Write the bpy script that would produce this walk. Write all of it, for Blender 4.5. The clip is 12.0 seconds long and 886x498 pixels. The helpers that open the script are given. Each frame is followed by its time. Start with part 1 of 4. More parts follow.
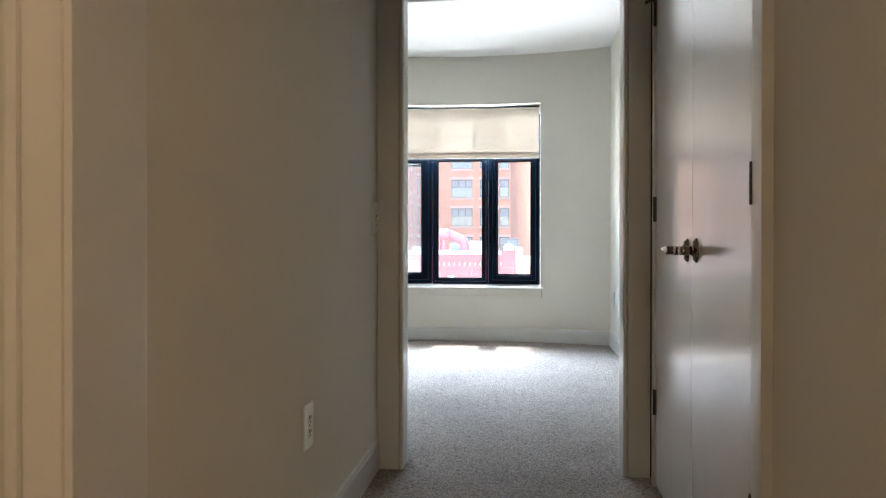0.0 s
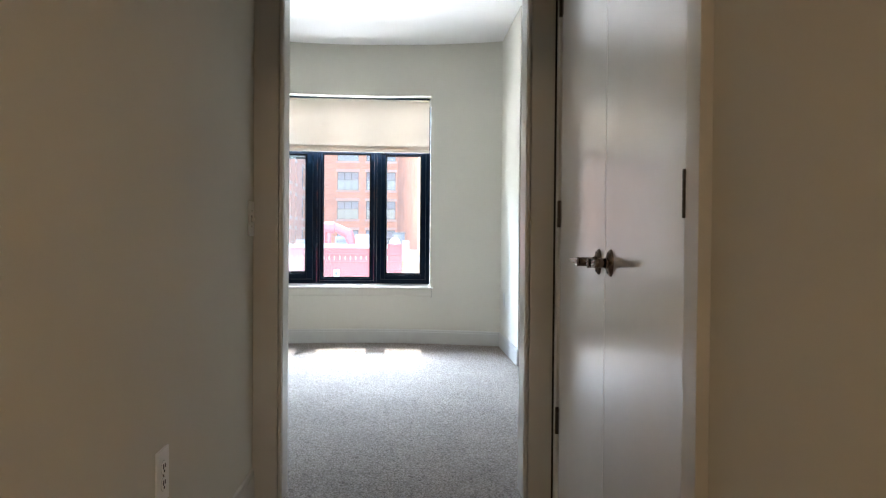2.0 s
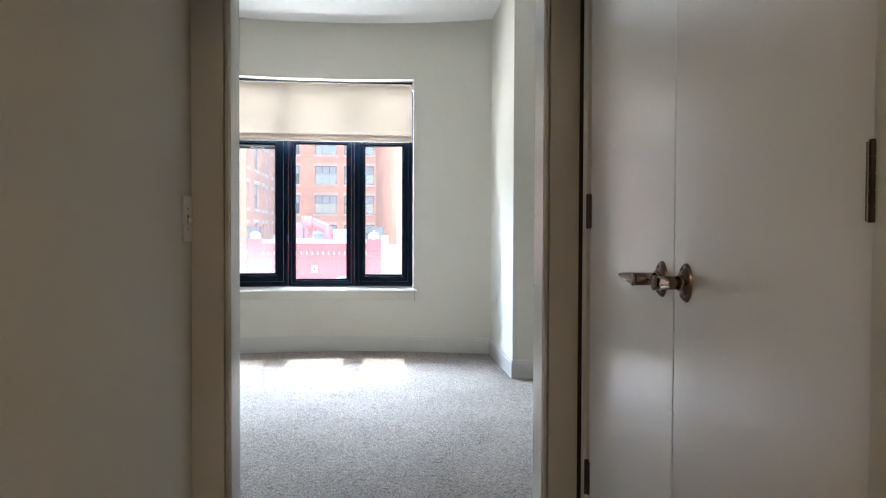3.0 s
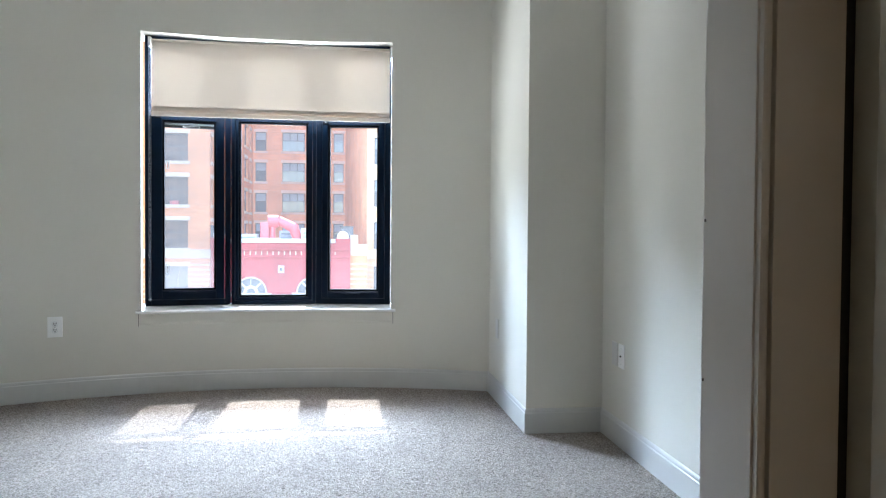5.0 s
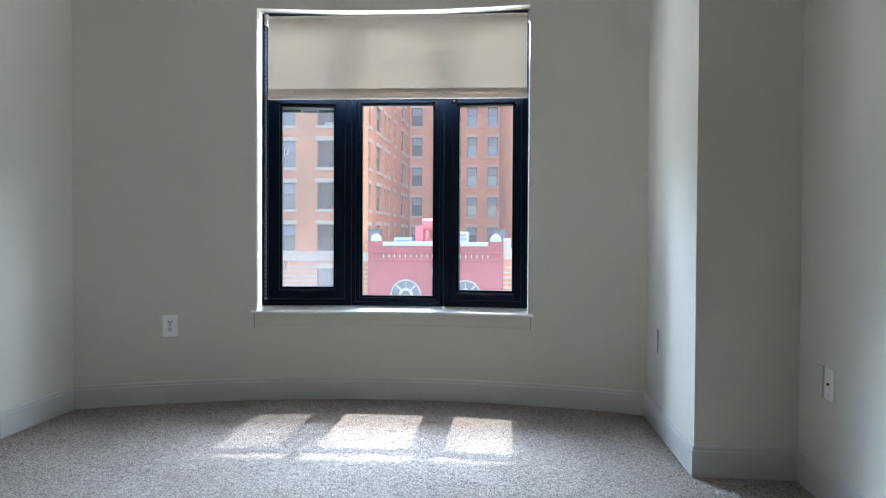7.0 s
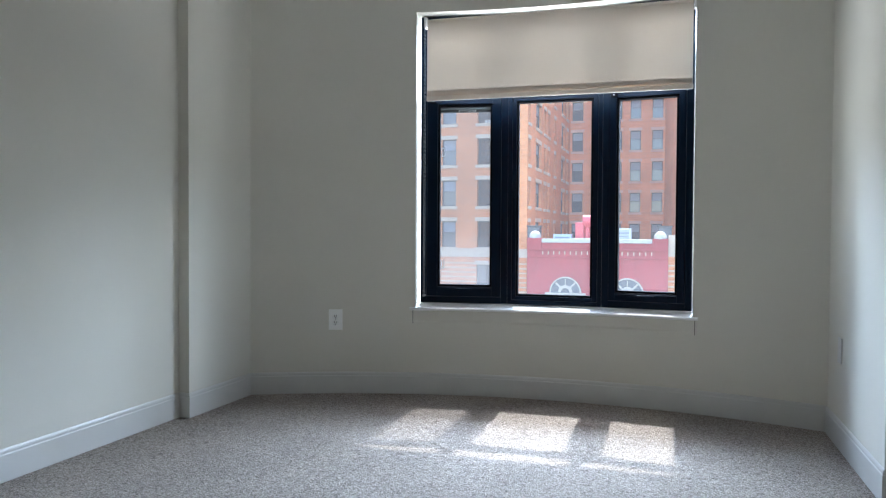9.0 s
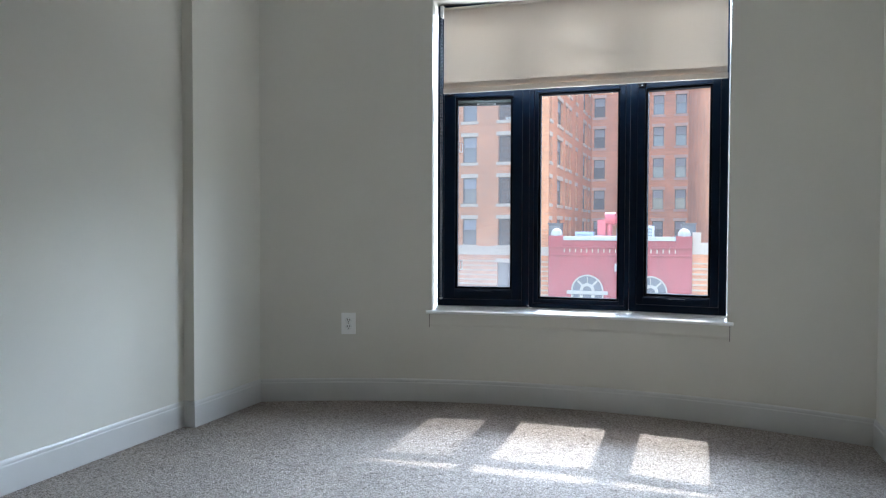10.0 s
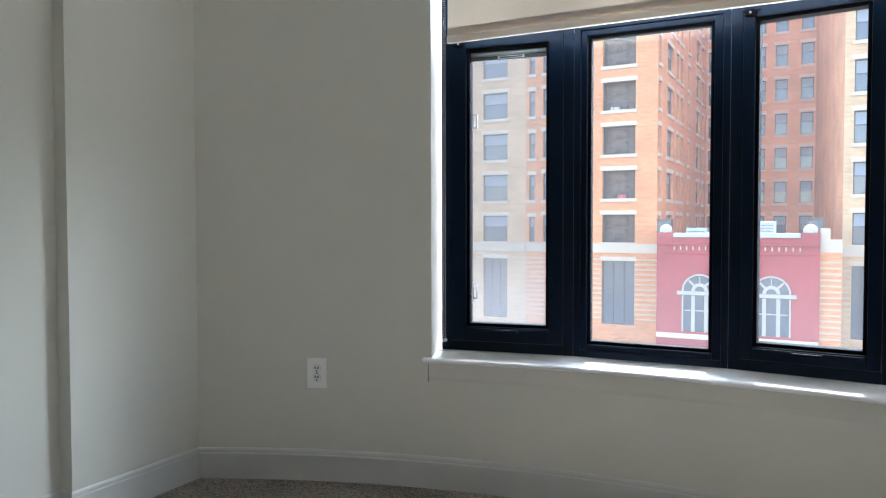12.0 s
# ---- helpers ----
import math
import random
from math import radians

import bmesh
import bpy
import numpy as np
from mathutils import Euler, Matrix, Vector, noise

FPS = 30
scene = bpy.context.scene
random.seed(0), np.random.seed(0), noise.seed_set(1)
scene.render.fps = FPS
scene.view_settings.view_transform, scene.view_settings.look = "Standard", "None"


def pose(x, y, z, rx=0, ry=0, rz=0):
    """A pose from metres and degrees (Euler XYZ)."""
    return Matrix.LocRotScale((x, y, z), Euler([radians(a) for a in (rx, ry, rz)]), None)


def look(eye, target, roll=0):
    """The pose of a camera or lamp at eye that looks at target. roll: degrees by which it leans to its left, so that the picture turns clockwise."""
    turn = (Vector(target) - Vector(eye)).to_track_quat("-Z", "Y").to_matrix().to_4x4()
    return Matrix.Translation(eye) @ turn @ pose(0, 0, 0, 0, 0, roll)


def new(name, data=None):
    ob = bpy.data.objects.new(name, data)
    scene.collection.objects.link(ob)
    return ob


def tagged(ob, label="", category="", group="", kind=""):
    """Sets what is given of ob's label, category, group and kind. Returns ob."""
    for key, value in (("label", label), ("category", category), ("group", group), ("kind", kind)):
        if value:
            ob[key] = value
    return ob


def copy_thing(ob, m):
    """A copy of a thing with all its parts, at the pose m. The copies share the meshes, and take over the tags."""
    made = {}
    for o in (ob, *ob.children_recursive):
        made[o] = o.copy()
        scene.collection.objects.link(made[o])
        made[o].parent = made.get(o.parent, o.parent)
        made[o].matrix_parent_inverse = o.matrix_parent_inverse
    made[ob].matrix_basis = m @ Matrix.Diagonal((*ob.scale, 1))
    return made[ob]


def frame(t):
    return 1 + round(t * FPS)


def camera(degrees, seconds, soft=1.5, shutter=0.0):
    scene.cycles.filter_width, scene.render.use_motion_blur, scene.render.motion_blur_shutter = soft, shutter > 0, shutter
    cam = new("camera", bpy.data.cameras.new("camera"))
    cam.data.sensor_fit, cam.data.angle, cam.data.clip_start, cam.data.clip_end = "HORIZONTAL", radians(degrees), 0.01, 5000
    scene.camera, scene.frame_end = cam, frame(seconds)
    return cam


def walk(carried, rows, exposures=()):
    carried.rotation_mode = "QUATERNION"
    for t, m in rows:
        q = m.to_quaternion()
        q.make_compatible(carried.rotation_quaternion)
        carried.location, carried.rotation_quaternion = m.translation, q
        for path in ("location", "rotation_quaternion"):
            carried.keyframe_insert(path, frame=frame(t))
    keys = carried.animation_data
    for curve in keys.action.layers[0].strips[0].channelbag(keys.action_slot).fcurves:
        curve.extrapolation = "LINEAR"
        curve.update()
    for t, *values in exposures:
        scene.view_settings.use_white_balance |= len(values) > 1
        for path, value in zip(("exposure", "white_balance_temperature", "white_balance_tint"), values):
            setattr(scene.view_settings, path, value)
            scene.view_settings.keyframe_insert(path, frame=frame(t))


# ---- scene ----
cam = camera(62.9, 12.0, soft=1.2)
EXPOSURES = [(0, 3.92, 6330, 8), (3, 3.88, 6350, 9), (5, 3.54, 6150, 9), (6.5, 3.0, 6120, 9), (9.5, 2.88, 6100, 9), (12, 3.02, 6400, 9)]
PATH = [
    (0, (0.053, -3.062, 1.001), (-0.161, -1.074, 0.991), 0.04),
    (0.5, (0.054, -3.074, 1.006), (-0.013, -1.075, 0.993), 0.18),
    (1, (0.067, -3.045, 1.034), (0.084, -1.046, 1.012), 0.26),
    (1.5, (0.067, -2.963, 1.036), (0.133, -0.964, 1.011), 0.17),
    (2, (0.018, -2.757, 1.051), (0.118, -0.760, 1.023), 0.48),
    (2.5, (-0.003, -2.471, 1.084), (0.124, -0.476, 1.046), 0.22),
    (3, (-0.000, -2.114, 1.084), (0.158, -0.121, 1.040), 0.21),
    (4.8, (-0.006, -0.836, 1.124), (0.227, 1.150, 1.077), 0.40),
    (5, (-0.006, -0.723, 1.122), (0.235, 1.262, 1.076), 0.43),
    (5.5, (-0.021, -0.479, 1.108), (0.198, 1.509, 1.065), 0.41),
    (6, (0.010, -0.286, 1.112), (0.149, 1.709, 1.072), 0.38),
    (6.5, (0.054, -0.129, 1.092), (0.063, 1.871, 1.053), 0.37),
    (7, (0.140, -0.022, 1.050), (-0.045, 1.969, 1.013), 0.32),
    (7.5, (0.126, -0.020, 1.061), (-0.222, 1.949, 1.015), 0.30),
    (9.5, (0.163, 0.033, 1.065), (-0.485, 1.924, 1.015), 0.30),
    (10, (0.104, 0.229, 1.075), (-0.564, 2.114, 1.019), 0.21),
    (10.5, (0.065, 0.559, 1.102), (-0.622, 2.436, 1.039), 0.15),
    (11, (0.086, 0.956, 1.108), (-0.632, 2.822, 1.041), 0.03),
    (11.5, (0.084, 1.336, 1.132), (-0.712, 3.169, 1.063), -0.00),
    (12, (0.038, 1.720, 1.139), (-0.899, 3.485, 1.072), -0.10),
]
walk(cam, [(t, look(eye, aim, lean)) for t, eye, aim, lean in PATH], EXPOSURES)


# ---- world, sun, large lights ----
SUN_WAY = Vector((0.006, -0.635, -1.0)).normalized()
world = bpy.data.worlds.new("sky")
scene.world = world
world.use_nodes = True
wn = world.node_tree.nodes
sky = wn.new("ShaderNodeTexSky")
sky.sky_type, sky.sun_disc = "NISHITA", False
sky.sun_elevation, sky.sun_rotation = math.asin(-SUN_WAY.z), 0.03
world.node_tree.links.new(sky.outputs[0], wn["Background"].inputs[0])
wn["Background"].inputs[1].default_value = 0.15
sun = new("sun", bpy.data.lights.new("sun", "SUN"))
sun.data.energy, sun.data.angle, sun.data.color = 1.1, radians(0.53), (1.0, 1.0, 0.995)
sun.matrix_world = look((0, 20, 20), Vector((0, 20, 20)) + SUN_WAY)
# area lamps added out of view, above and both sides, standing in for sky light


def area_lamp(name, eye, aim, wide, high, watts, color):
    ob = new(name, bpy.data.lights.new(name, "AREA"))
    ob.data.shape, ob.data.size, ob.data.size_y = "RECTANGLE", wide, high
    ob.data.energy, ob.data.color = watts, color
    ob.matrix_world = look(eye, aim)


area_lamp("sky_fill_above", (-0.8, 9.4, 4.4), (-0.6, 3.4, 1.0), 8.0, 2.0, 850, (0.64, 0.79, 1.0))
# added low in the west to lift the upper east wall
area_lamp("fill_west", (-11.0, 11.0, -3.6), (-0.5, 4.6, 1.2), 9.0, 7.0, 440, (0.90, 0.95, 1.0))
area_lamp("fill_east", (5.2, 9.6, 4.8), (-0.6, 4.5, 1.3), 3.0, 3.0, 150, (0.76, 0.88, 1.0))
# added lamp aimed up, out of view, standing in for light off the street
area_lamp("fill_street", (0.6, 9.6, -4.2), (-0.6, 4.6, 1.3), 15.0, 4.0, 560, (0.94, 0.96, 1.0))


# ---- materials ----
def material(name, color, rough=0.6, metal=0.0, vary=0.06, scale=6.0, grain=0.0, grain_scale=300.0, spec=0.5, second=None):
    """Principled paint with a large and a small variation and a fine relief."""
    m = bpy.data.materials.new(name)
    m.use_nodes = True
    n, l = m.node_tree.nodes, m.node_tree.links
    b = n["Principled BSDF"]
    b.inputs["Roughness"].default_value, b.inputs["Metallic"].default_value = rough, metal
    b.inputs["Specular IOR Level"].default_value = spec
    tc = n.new("ShaderNodeTexCoord")
    big, small = n.new("ShaderNodeTexNoise"), n.new("ShaderNodeTexNoise")
    big.inputs["Scale"].default_value, big.inputs["Detail"].default_value = scale, 4
    small.inputs["Scale"].default_value, small.inputs["Detail"].default_value = grain_scale, 3
    for t in (big, small):
        l.new(tc.outputs["Object"], t.inputs["Vector"])
    mix = n.new("ShaderNodeMix")
    mix.data_type = "RGBA"
    c = Vector(color)
    d = Vector(second) if second else c * (1 - 2 * vary)
    mix.inputs[6].default_value = (*c, 1)
    mix.inputs[7].default_value = (*d, 1)
    ramp = n.new("ShaderNodeMapRange")
    ramp.inputs[1].default_value, ramp.inputs[2].default_value = 0.35, 0.7
    l.new(big.outputs[0], ramp.inputs[0])
    l.new(ramp.outputs[0], mix.inputs[0])
    l.new(mix.outputs[2], b.inputs["Base Color"])
    if grain:
        bump = n.new("ShaderNodeBump")
        bump.inputs["Strength"].default_value, bump.inputs["Distance"].default_value = grain, 0.002
        l.new(small.outputs[0], bump.inputs["Height"])
        l.new(bump.outputs[0], b.inputs["Normal"])
    return m


def carpet_material():
    m = material("carpet", (0.50, 0.44, 0.375), 0.95, spec=0.1)
    n, l = m.node_tree.nodes, m.node_tree.links
    b = n["Principled BSDF"]
    tc = n.new("ShaderNodeTexCoord")
    tuft, fleck, wear = n.new("ShaderNodeTexVoronoi"), n.new("ShaderNodeTexNoise"), n.new("ShaderNodeTexNoise")
    tuft.inputs["Scale"].default_value = 190
    fleck.inputs["Scale"].default_value, fleck.inputs["Detail"].default_value, fleck.inputs["Roughness"].default_value = 125, 8, 0.70
    wear.inputs["Scale"].default_value, wear.inputs["Detail"].default_value = 3, 3
    for t in (tuft, fleck, wear):
        l.new(tc.outputs["Object"], t.inputs["Vector"])
    ramp = n.new("ShaderNodeValToRGB")
    ramp.color_ramp.elements[0].position, ramp.color_ramp.elements[0].color = 0.37, (0.18, 0.152, 0.130, 1)
    ramp.color_ramp.elements[1].position, ramp.color_ramp.elements[1].color = 0.60, (0.65, 0.572, 0.50, 1)
    l.new(fleck.outputs[0], ramp.inputs[0])
    mul = n.new("ShaderNodeMix")
    mul.data_type, mul.blend_type = "RGBA", "MULTIPLY"
    mul.inputs[0].default_value = 0.5
    soft = n.new("ShaderNodeMapRange")
    soft.inputs[1].default_value, soft.inputs[2].default_value = 0.3, 0.7
    soft.inputs[3].default_value, soft.inputs[4].default_value = 0.75, 1.0
    l.new(wear.outputs[0], soft.inputs[0])
    clump, pit, dark = n.new("ShaderNodeTexNoise"), n.new("ShaderNodeMapRange"), n.new("ShaderNodeMix")
    clump.inputs["Scale"].default_value, clump.inputs["Detail"].default_value, clump.inputs["Roughness"].default_value = 34, 5, 0.62
    l.new(tc.outputs["Object"], clump.inputs["Vector"])
    pit.inputs[1].default_value, pit.inputs[2].default_value, pit.inputs[3].default_value, pit.inputs[4].default_value = 0.32, 0.46, 0.62, 1.0
    l.new(clump.outputs[0], pit.inputs[0])
    dark.data_type, dark.blend_type = "RGBA", "MULTIPLY"
    dark.inputs[0].default_value = 1.0
    l.new(ramp.outputs[0], dark.inputs[6])
    l.new(pit.outputs[0], dark.inputs[7])
    l.new(dark.outputs[2], mul.inputs[6])
    l.new(soft.outputs[0], mul.inputs[7])
    l.new(mul.outputs[2], b.inputs["Base Color"])
    bump = n.new("ShaderNodeBump")
    bump.inputs["Strength"].default_value, bump.inputs["Distance"].default_value = 1.0, 0.009
    add = n.new("ShaderNodeMath")
    add.operation = "ADD"
    l.new(tuft.outputs["Distance"], add.inputs[0])
    l.new(fleck.outputs[0], add.inputs[1])
    l.new(add.outputs[0], bump.inputs["Height"])
    l.new(bump.outputs[0], b.inputs["Normal"])
    return m


def glass_material(name, dirt, tint=(1, 1, 1), low=0.0):
    """Window glass: clear, a little mirror, and a film of dust that scatters light."""
    m = bpy.data.materials.new(name)
    m.use_nodes = True
    n, l = m.node_tree.nodes, m.node_tree.links
    n.remove(n["Principled BSDF"])
    clear, gloss, dust = n.new("ShaderNodeBsdfTransparent"), n.new("ShaderNodeBsdfGlossy"), n.new("ShaderNodeBsdfTranslucent")
    clear.inputs[0].default_value = (*tint, 1)
    gloss.inputs["Roughness"].default_value = 0.02
    dust.inputs[0].default_value = (1.0, 0.94, 0.90, 1)
    face, pw, fres = n.new("ShaderNodeLayerWeight"), n.new("ShaderNodeMath"), n.new("ShaderNodeMath")
    face.inputs[0].default_value = 0.5
    pw.operation, pw.inputs[1].default_value = "POWER", 4.0
    l.new(face.outputs["Facing"], pw.inputs[0])
    fres.operation, fres.inputs[1].default_value, fres.inputs[2].default_value = "MULTIPLY_ADD", 0.5, 0.025
    l.new(pw.outputs[0], fres.inputs[0])
    a, b = n.new("ShaderNodeMixShader"), n.new("ShaderNodeMixShader")
    noise_tex = n.new("ShaderNodeTexNoise")
    tc = n.new("ShaderNodeTexCoord")
    noise_tex.inputs["Scale"].default_value, noise_tex.inputs["Detail"].default_value = 120, 4
    noise_tex.inputs["Roughness"].default_value = 0.65
    l.new(tc.outputs["Object"], noise_tex.inputs["Vector"])
    ramp = n.new("ShaderNodeMapRange")
    ramp.inputs[1].default_value, ramp.inputs[2].default_value = 0.50, 0.74
    ramp.inputs[3].default_value, ramp.inputs[4].default_value = dirt * 0.9, dirt * 1.4 + 0.006
    l.new(noise_tex.outputs[0], ramp.inputs[0])
    amount = ramp.outputs[0]
    if low:
        sep, grow, plus = n.new("ShaderNodeSeparateXYZ"), n.new("ShaderNodeMapRange"), n.new("ShaderNodeMath")
        l.new(tc.outputs["Generated"], sep.inputs[0])
        grow.inputs[1].default_value, grow.inputs[2].default_value = 0.0, 0.30
        grow.inputs[3].default_value, grow.inputs[4].default_value = low, 0.0
        l.new(sep.outputs[2], grow.inputs[0])
        plus.operation = "ADD"
        l.new(amount, plus.inputs[0])
        l.new(grow.outputs[0], plus.inputs[1])
        amount = plus.outputs[0]
    l.new(amount, a.inputs[0])
    l.new(clear.outputs[0], a.inputs[1])
    l.new(dust.outputs[0], a.inputs[2])
    l.new(fres.outputs[0], b.inputs[0])
    l.new(a.outputs[0], b.inputs[1])
    l.new(gloss.outputs[0], b.inputs[2])
    l.new(b.outputs[0], n["Material Output"].inputs[0])
    return m


def fabric_material(name, through_light, tone):
    m = bpy.data.materials.new(name)
    m.use_nodes = True
    n, l = m.node_tree.nodes, m.node_tree.links
    n.remove(n["Principled BSDF"])
    dif, tra, mix = n.new("ShaderNodeBsdfDiffuse"), n.new("ShaderNodeBsdfTranslucent"), n.new("ShaderNodeMixShader")
    weave, bump, tc = n.new("ShaderNodeTexWave"), n.new("ShaderNodeBump"), n.new("ShaderNodeTexCoord")
    weave.inputs["Scale"].default_value, weave.bands_direction = 220, "Z"
    bump.inputs["Strength"].default_value, bump.inputs["Distance"].default_value = 0.15, 0.001
    l.new(tc.outputs["Object"], weave.inputs["Vector"])
    l.new(weave.outputs["Fac"], bump.inputs["Height"])
    l.new(bump.outputs[0], dif.inputs["Normal"])
    dif.inputs[0].default_value = (0.78 * tone, 0.73 * tone, 0.665 * tone, 1)
    tra.inputs[0].default_value = (0.90, 0.80 * tone, 0.69 * tone * tone, 1)
    mix.inputs[0].default_value = through_light
    l.new(dif.outputs[0], mix.inputs[1])
    l.new(tra.outputs[0], mix.inputs[2])
    l.new(mix.outputs[0], n["Material Output"].inputs[0])
    return m


def brick_material(name, a, b, mortar, scale=1.0, stripe=0.0):
    m = bpy.data.materials.new(name)
    m.use_nodes = True
    n, l = m.node_tree.nodes, m.node_tree.links
    bs = n["Principled BSDF"]
    bs.inputs["Roughness"].default_value = 0.9
    tc, mp, br, big = n.new("ShaderNodeTexCoord"), n.new("ShaderNodeMapping"), n.new("ShaderNodeTexBrick"), n.new("ShaderNodeTexNoise")
    comb, sep, plus = n.new("ShaderNodeCombineXYZ"), n.new("ShaderNodeSeparateXYZ"), n.new("ShaderNodeMath")
    l.new(tc.outputs["Object"], sep.inputs[0])
    l.new(sep.outputs[0], plus.inputs[0])
    l.new(sep.outputs[1], plus.inputs[1])
    l.new(plus.outputs[0], comb.inputs[0])
    l.new(sep.outputs[2], comb.inputs[1])
    br.inputs["Scale"].default_value = 1.0 / scale
    br.inputs["Brick Width"].default_value, br.inputs["Row Height"].default_value, br.inputs["Mortar Size"].default_value = 0.24, 0.08, 0.008
    br.inputs["Color1"].default_value, br.inputs["Color2"].default_value, br.inputs["Mortar"].default_value = (*a, 1), (*b, 1), (*mortar, 1)
    l.new(comb.outputs[0], br.inputs["Vector"])
    big.inputs["Scale"].default_value, big.inputs["Detail"].default_value = 0.35, 5
    l.new(tc.outputs["Object"], big.inputs["Vector"])
    mul, rng = n.new("ShaderNodeMix"), n.new("ShaderNodeMapRange")
    mul.data_type, mul.blend_type = "RGBA", "MULTIPLY"
    mul.inputs[0].default_value = 1.0
    rng.inputs[1].default_value, rng.inputs[2].default_value, rng.inputs[3].default_value, rng.inputs[4].default_value = 0.3, 0.7, 0.8, 1.1
    l.new(big.outputs[0], rng.inputs[0])
    l.new(br.outputs[0], mul.inputs[6])
    l.new(rng.outputs[0], mul.inputs[7])
    # weathering: uneven courses along the wall, or runs down it
    runs, way, amount, worn = n.new("ShaderNodeTexNoise"), n.new("ShaderNodeMapping"), n.new("ShaderNodeMapRange"), n.new("ShaderNodeMix")
    way.inputs["Scale"].default_value = (7.0, 0.5, 1.0) if stripe else (0.8, 8.5, 1.0)
    runs.inputs["Scale"].default_value, runs.inputs["Detail"].default_value = 1.0, 5
    l.new(comb.outputs[0], way.inputs["Vector"])
    l.new(way.outputs[0], runs.inputs["Vector"])
    amount.inputs[1].default_value, amount.inputs[2].default_value, amount.inputs[3].default_value, amount.inputs[4].default_value = 0.3, 0.68, 0.84, 1.08
    l.new(runs.outputs[0], amount.inputs[0])
    worn.data_type, worn.blend_type = "RGBA", "MULTIPLY"
    worn.inputs[0].default_value = 1.0
    l.new(mul.outputs[2], worn.inputs[6])
    l.new(amount.outputs[0], worn.inputs[7])
    l.new(worn.outputs[2], bs.inputs["Base Color"])
    return m


WALL = material("wall_paint", (0.672, 0.65, 0.572), 0.75, vary=0.02, scale=1.5, grain=0.12, grain_scale=240, spec=0.3)
CEIL = material("ceiling_paint", (0.87, 0.87, 0.86), 0.9, vary=0.01, scale=2, grain=0.1, grain_scale=200, spec=0.2)
BASE = material("baseboard_paint", (0.59, 0.585, 0.555), 0.32, vary=0.03, scale=3, grain=0.05, grain_scale=60)
TRIM = material("trim_paint", (0.69, 0.675, 0.63), 0.28, vary=0.02, scale=3, grain=0.04, grain_scale=60)
DOORPAINT = material("door_paint", (0.90, 0.885, 0.85), 0.27, vary=0.02, scale=4, grain=0.05, grain_scale=25, spec=0.8)
DOORPAINT.node_tree.nodes["Principled BSDF"].inputs["Coat Weight"].default_value = 0.8
DOORPAINT.node_tree.nodes["Principled BSDF"].inputs["Coat Roughness"].default_value = 0.16
CARPET = carpet_material()
FRAME = material("window_coat", (0.0024, 0.0092, 0.0215), 0.33, vary=0.1, scale=9, grain=0.03, grain_scale=400, spec=0.12)
GASKET = material("gasket", (0.004, 0.004, 0.005), 0.9, spec=0.05)
# pale colour stands for the highlight along the plate's lip
STRIKE = material("pale_strike", (0.80, 0.78, 0.73), 0.3, vary=0.04, scale=40)
STEEL = material("satin_nickel", (0.27, 0.215, 0.18), 0.18, metal=1.0, vary=0.08, scale=30)
BRONZE = material("dark_hinge", (0.09, 0.075, 0.06), 0.38, metal=0.9, vary=0.1, scale=40)
PLASTIC = material("white_plastic", (0.88, 0.88, 0.86), 0.3, vary=0.01)
# dark colour of real slots and of strips that stand in for shade
SLOT_SHADE = material("dark_slot_and_shade", (0.02, 0.02, 0.02), 0.6)
CHAIN = material("bead_chain", (0.36, 0.36, 0.35), 0.3, vary=0.05)
SCREEN = material("screen_channel", (0.022, 0.026, 0.026), 0.5, vary=0.05)
ROLLER = material("screen_roller", (0.20, 0.23, 0.235), 0.45, vary=0.05)
FABRIC = fabric_material("shade_fabric", 0.150, 0.985)
HEM = fabric_material("hem_fabric", 0.19, 0.84)
HEMBAR = fabric_material("hem_bar_fabric", 0.11, 0.97)
GLASS = glass_material("clear_pane", 0.0050, low=0.004)
HAZY = glass_material("dusty_pane", 0.011, (0.72, 0.72, 0.73), low=0.014)
SILL = material("sill_paint", (0.82, 0.82, 0.80), 0.35, vary=0.03, scale=5, grain=0.05, grain_scale=80)
BRICK = brick_material("orange_brick", (0.77, 0.27, 0.095), (0.62, 0.20, 0.065), (0.62, 0.36, 0.21))
BRICKTAN = brick_material("buff_brick", (0.67, 0.405, 0.205), (0.59, 0.34, 0.165), (0.57, 0.42, 0.295))
BRICKDARK = brick_material("court_brick", (0.80, 0.31, 0.145), (0.71, 0.26, 0.12), (0.64, 0.39, 0.26))
REDPAINT = brick_material("painted_red_brick", (0.42, 0.058, 0.058), (0.37, 0.048, 0.05), (0.32, 0.05, 0.05), stripe=1.0)
# orange brick lightened; the wing's lit look is put into its colour
BRICKLIT = brick_material("lit_brick", (0.80, 0.36, 0.16), (0.70, 0.29, 0.12), (0.70, 0.44, 0.28))
STONE = material("cast_stone", (0.60, 0.46, 0.33), 0.85, vary=0.06, scale=0.8)
PINKSTONE = material("pink_stone", (0.66, 0.42, 0.31), 0.85, vary=0.06, scale=0.8)
TANSTONE = material("weathered_course_stone", (0.58, 0.40, 0.25), 0.85, vary=0.08, scale=0.8)
WHITE = material("white_trim_paint", (0.47, 0.435, 0.385), 0.6, vary=0.04, scale=2)
ARCHPAINT = material("cream_window_paint", (0.42, 0.36, 0.285), 0.6, vary=0.05, scale=3)
PANE = material("far_pane", (0.10, 0.112, 0.132), 0.08, vary=0.15, scale=0.5)
DIMPANE = material("balcony_glass", (0.17, 0.105, 0.08), 0.3, vary=0.38, scale=2.2, spec=0.15)
BLIND = material("far_blind", (0.27, 0.285, 0.315), 0.5, vary=0.08, scale=1.5)
FARFRAME = material("far_frame", (0.06, 0.06, 0.065), 0.5)
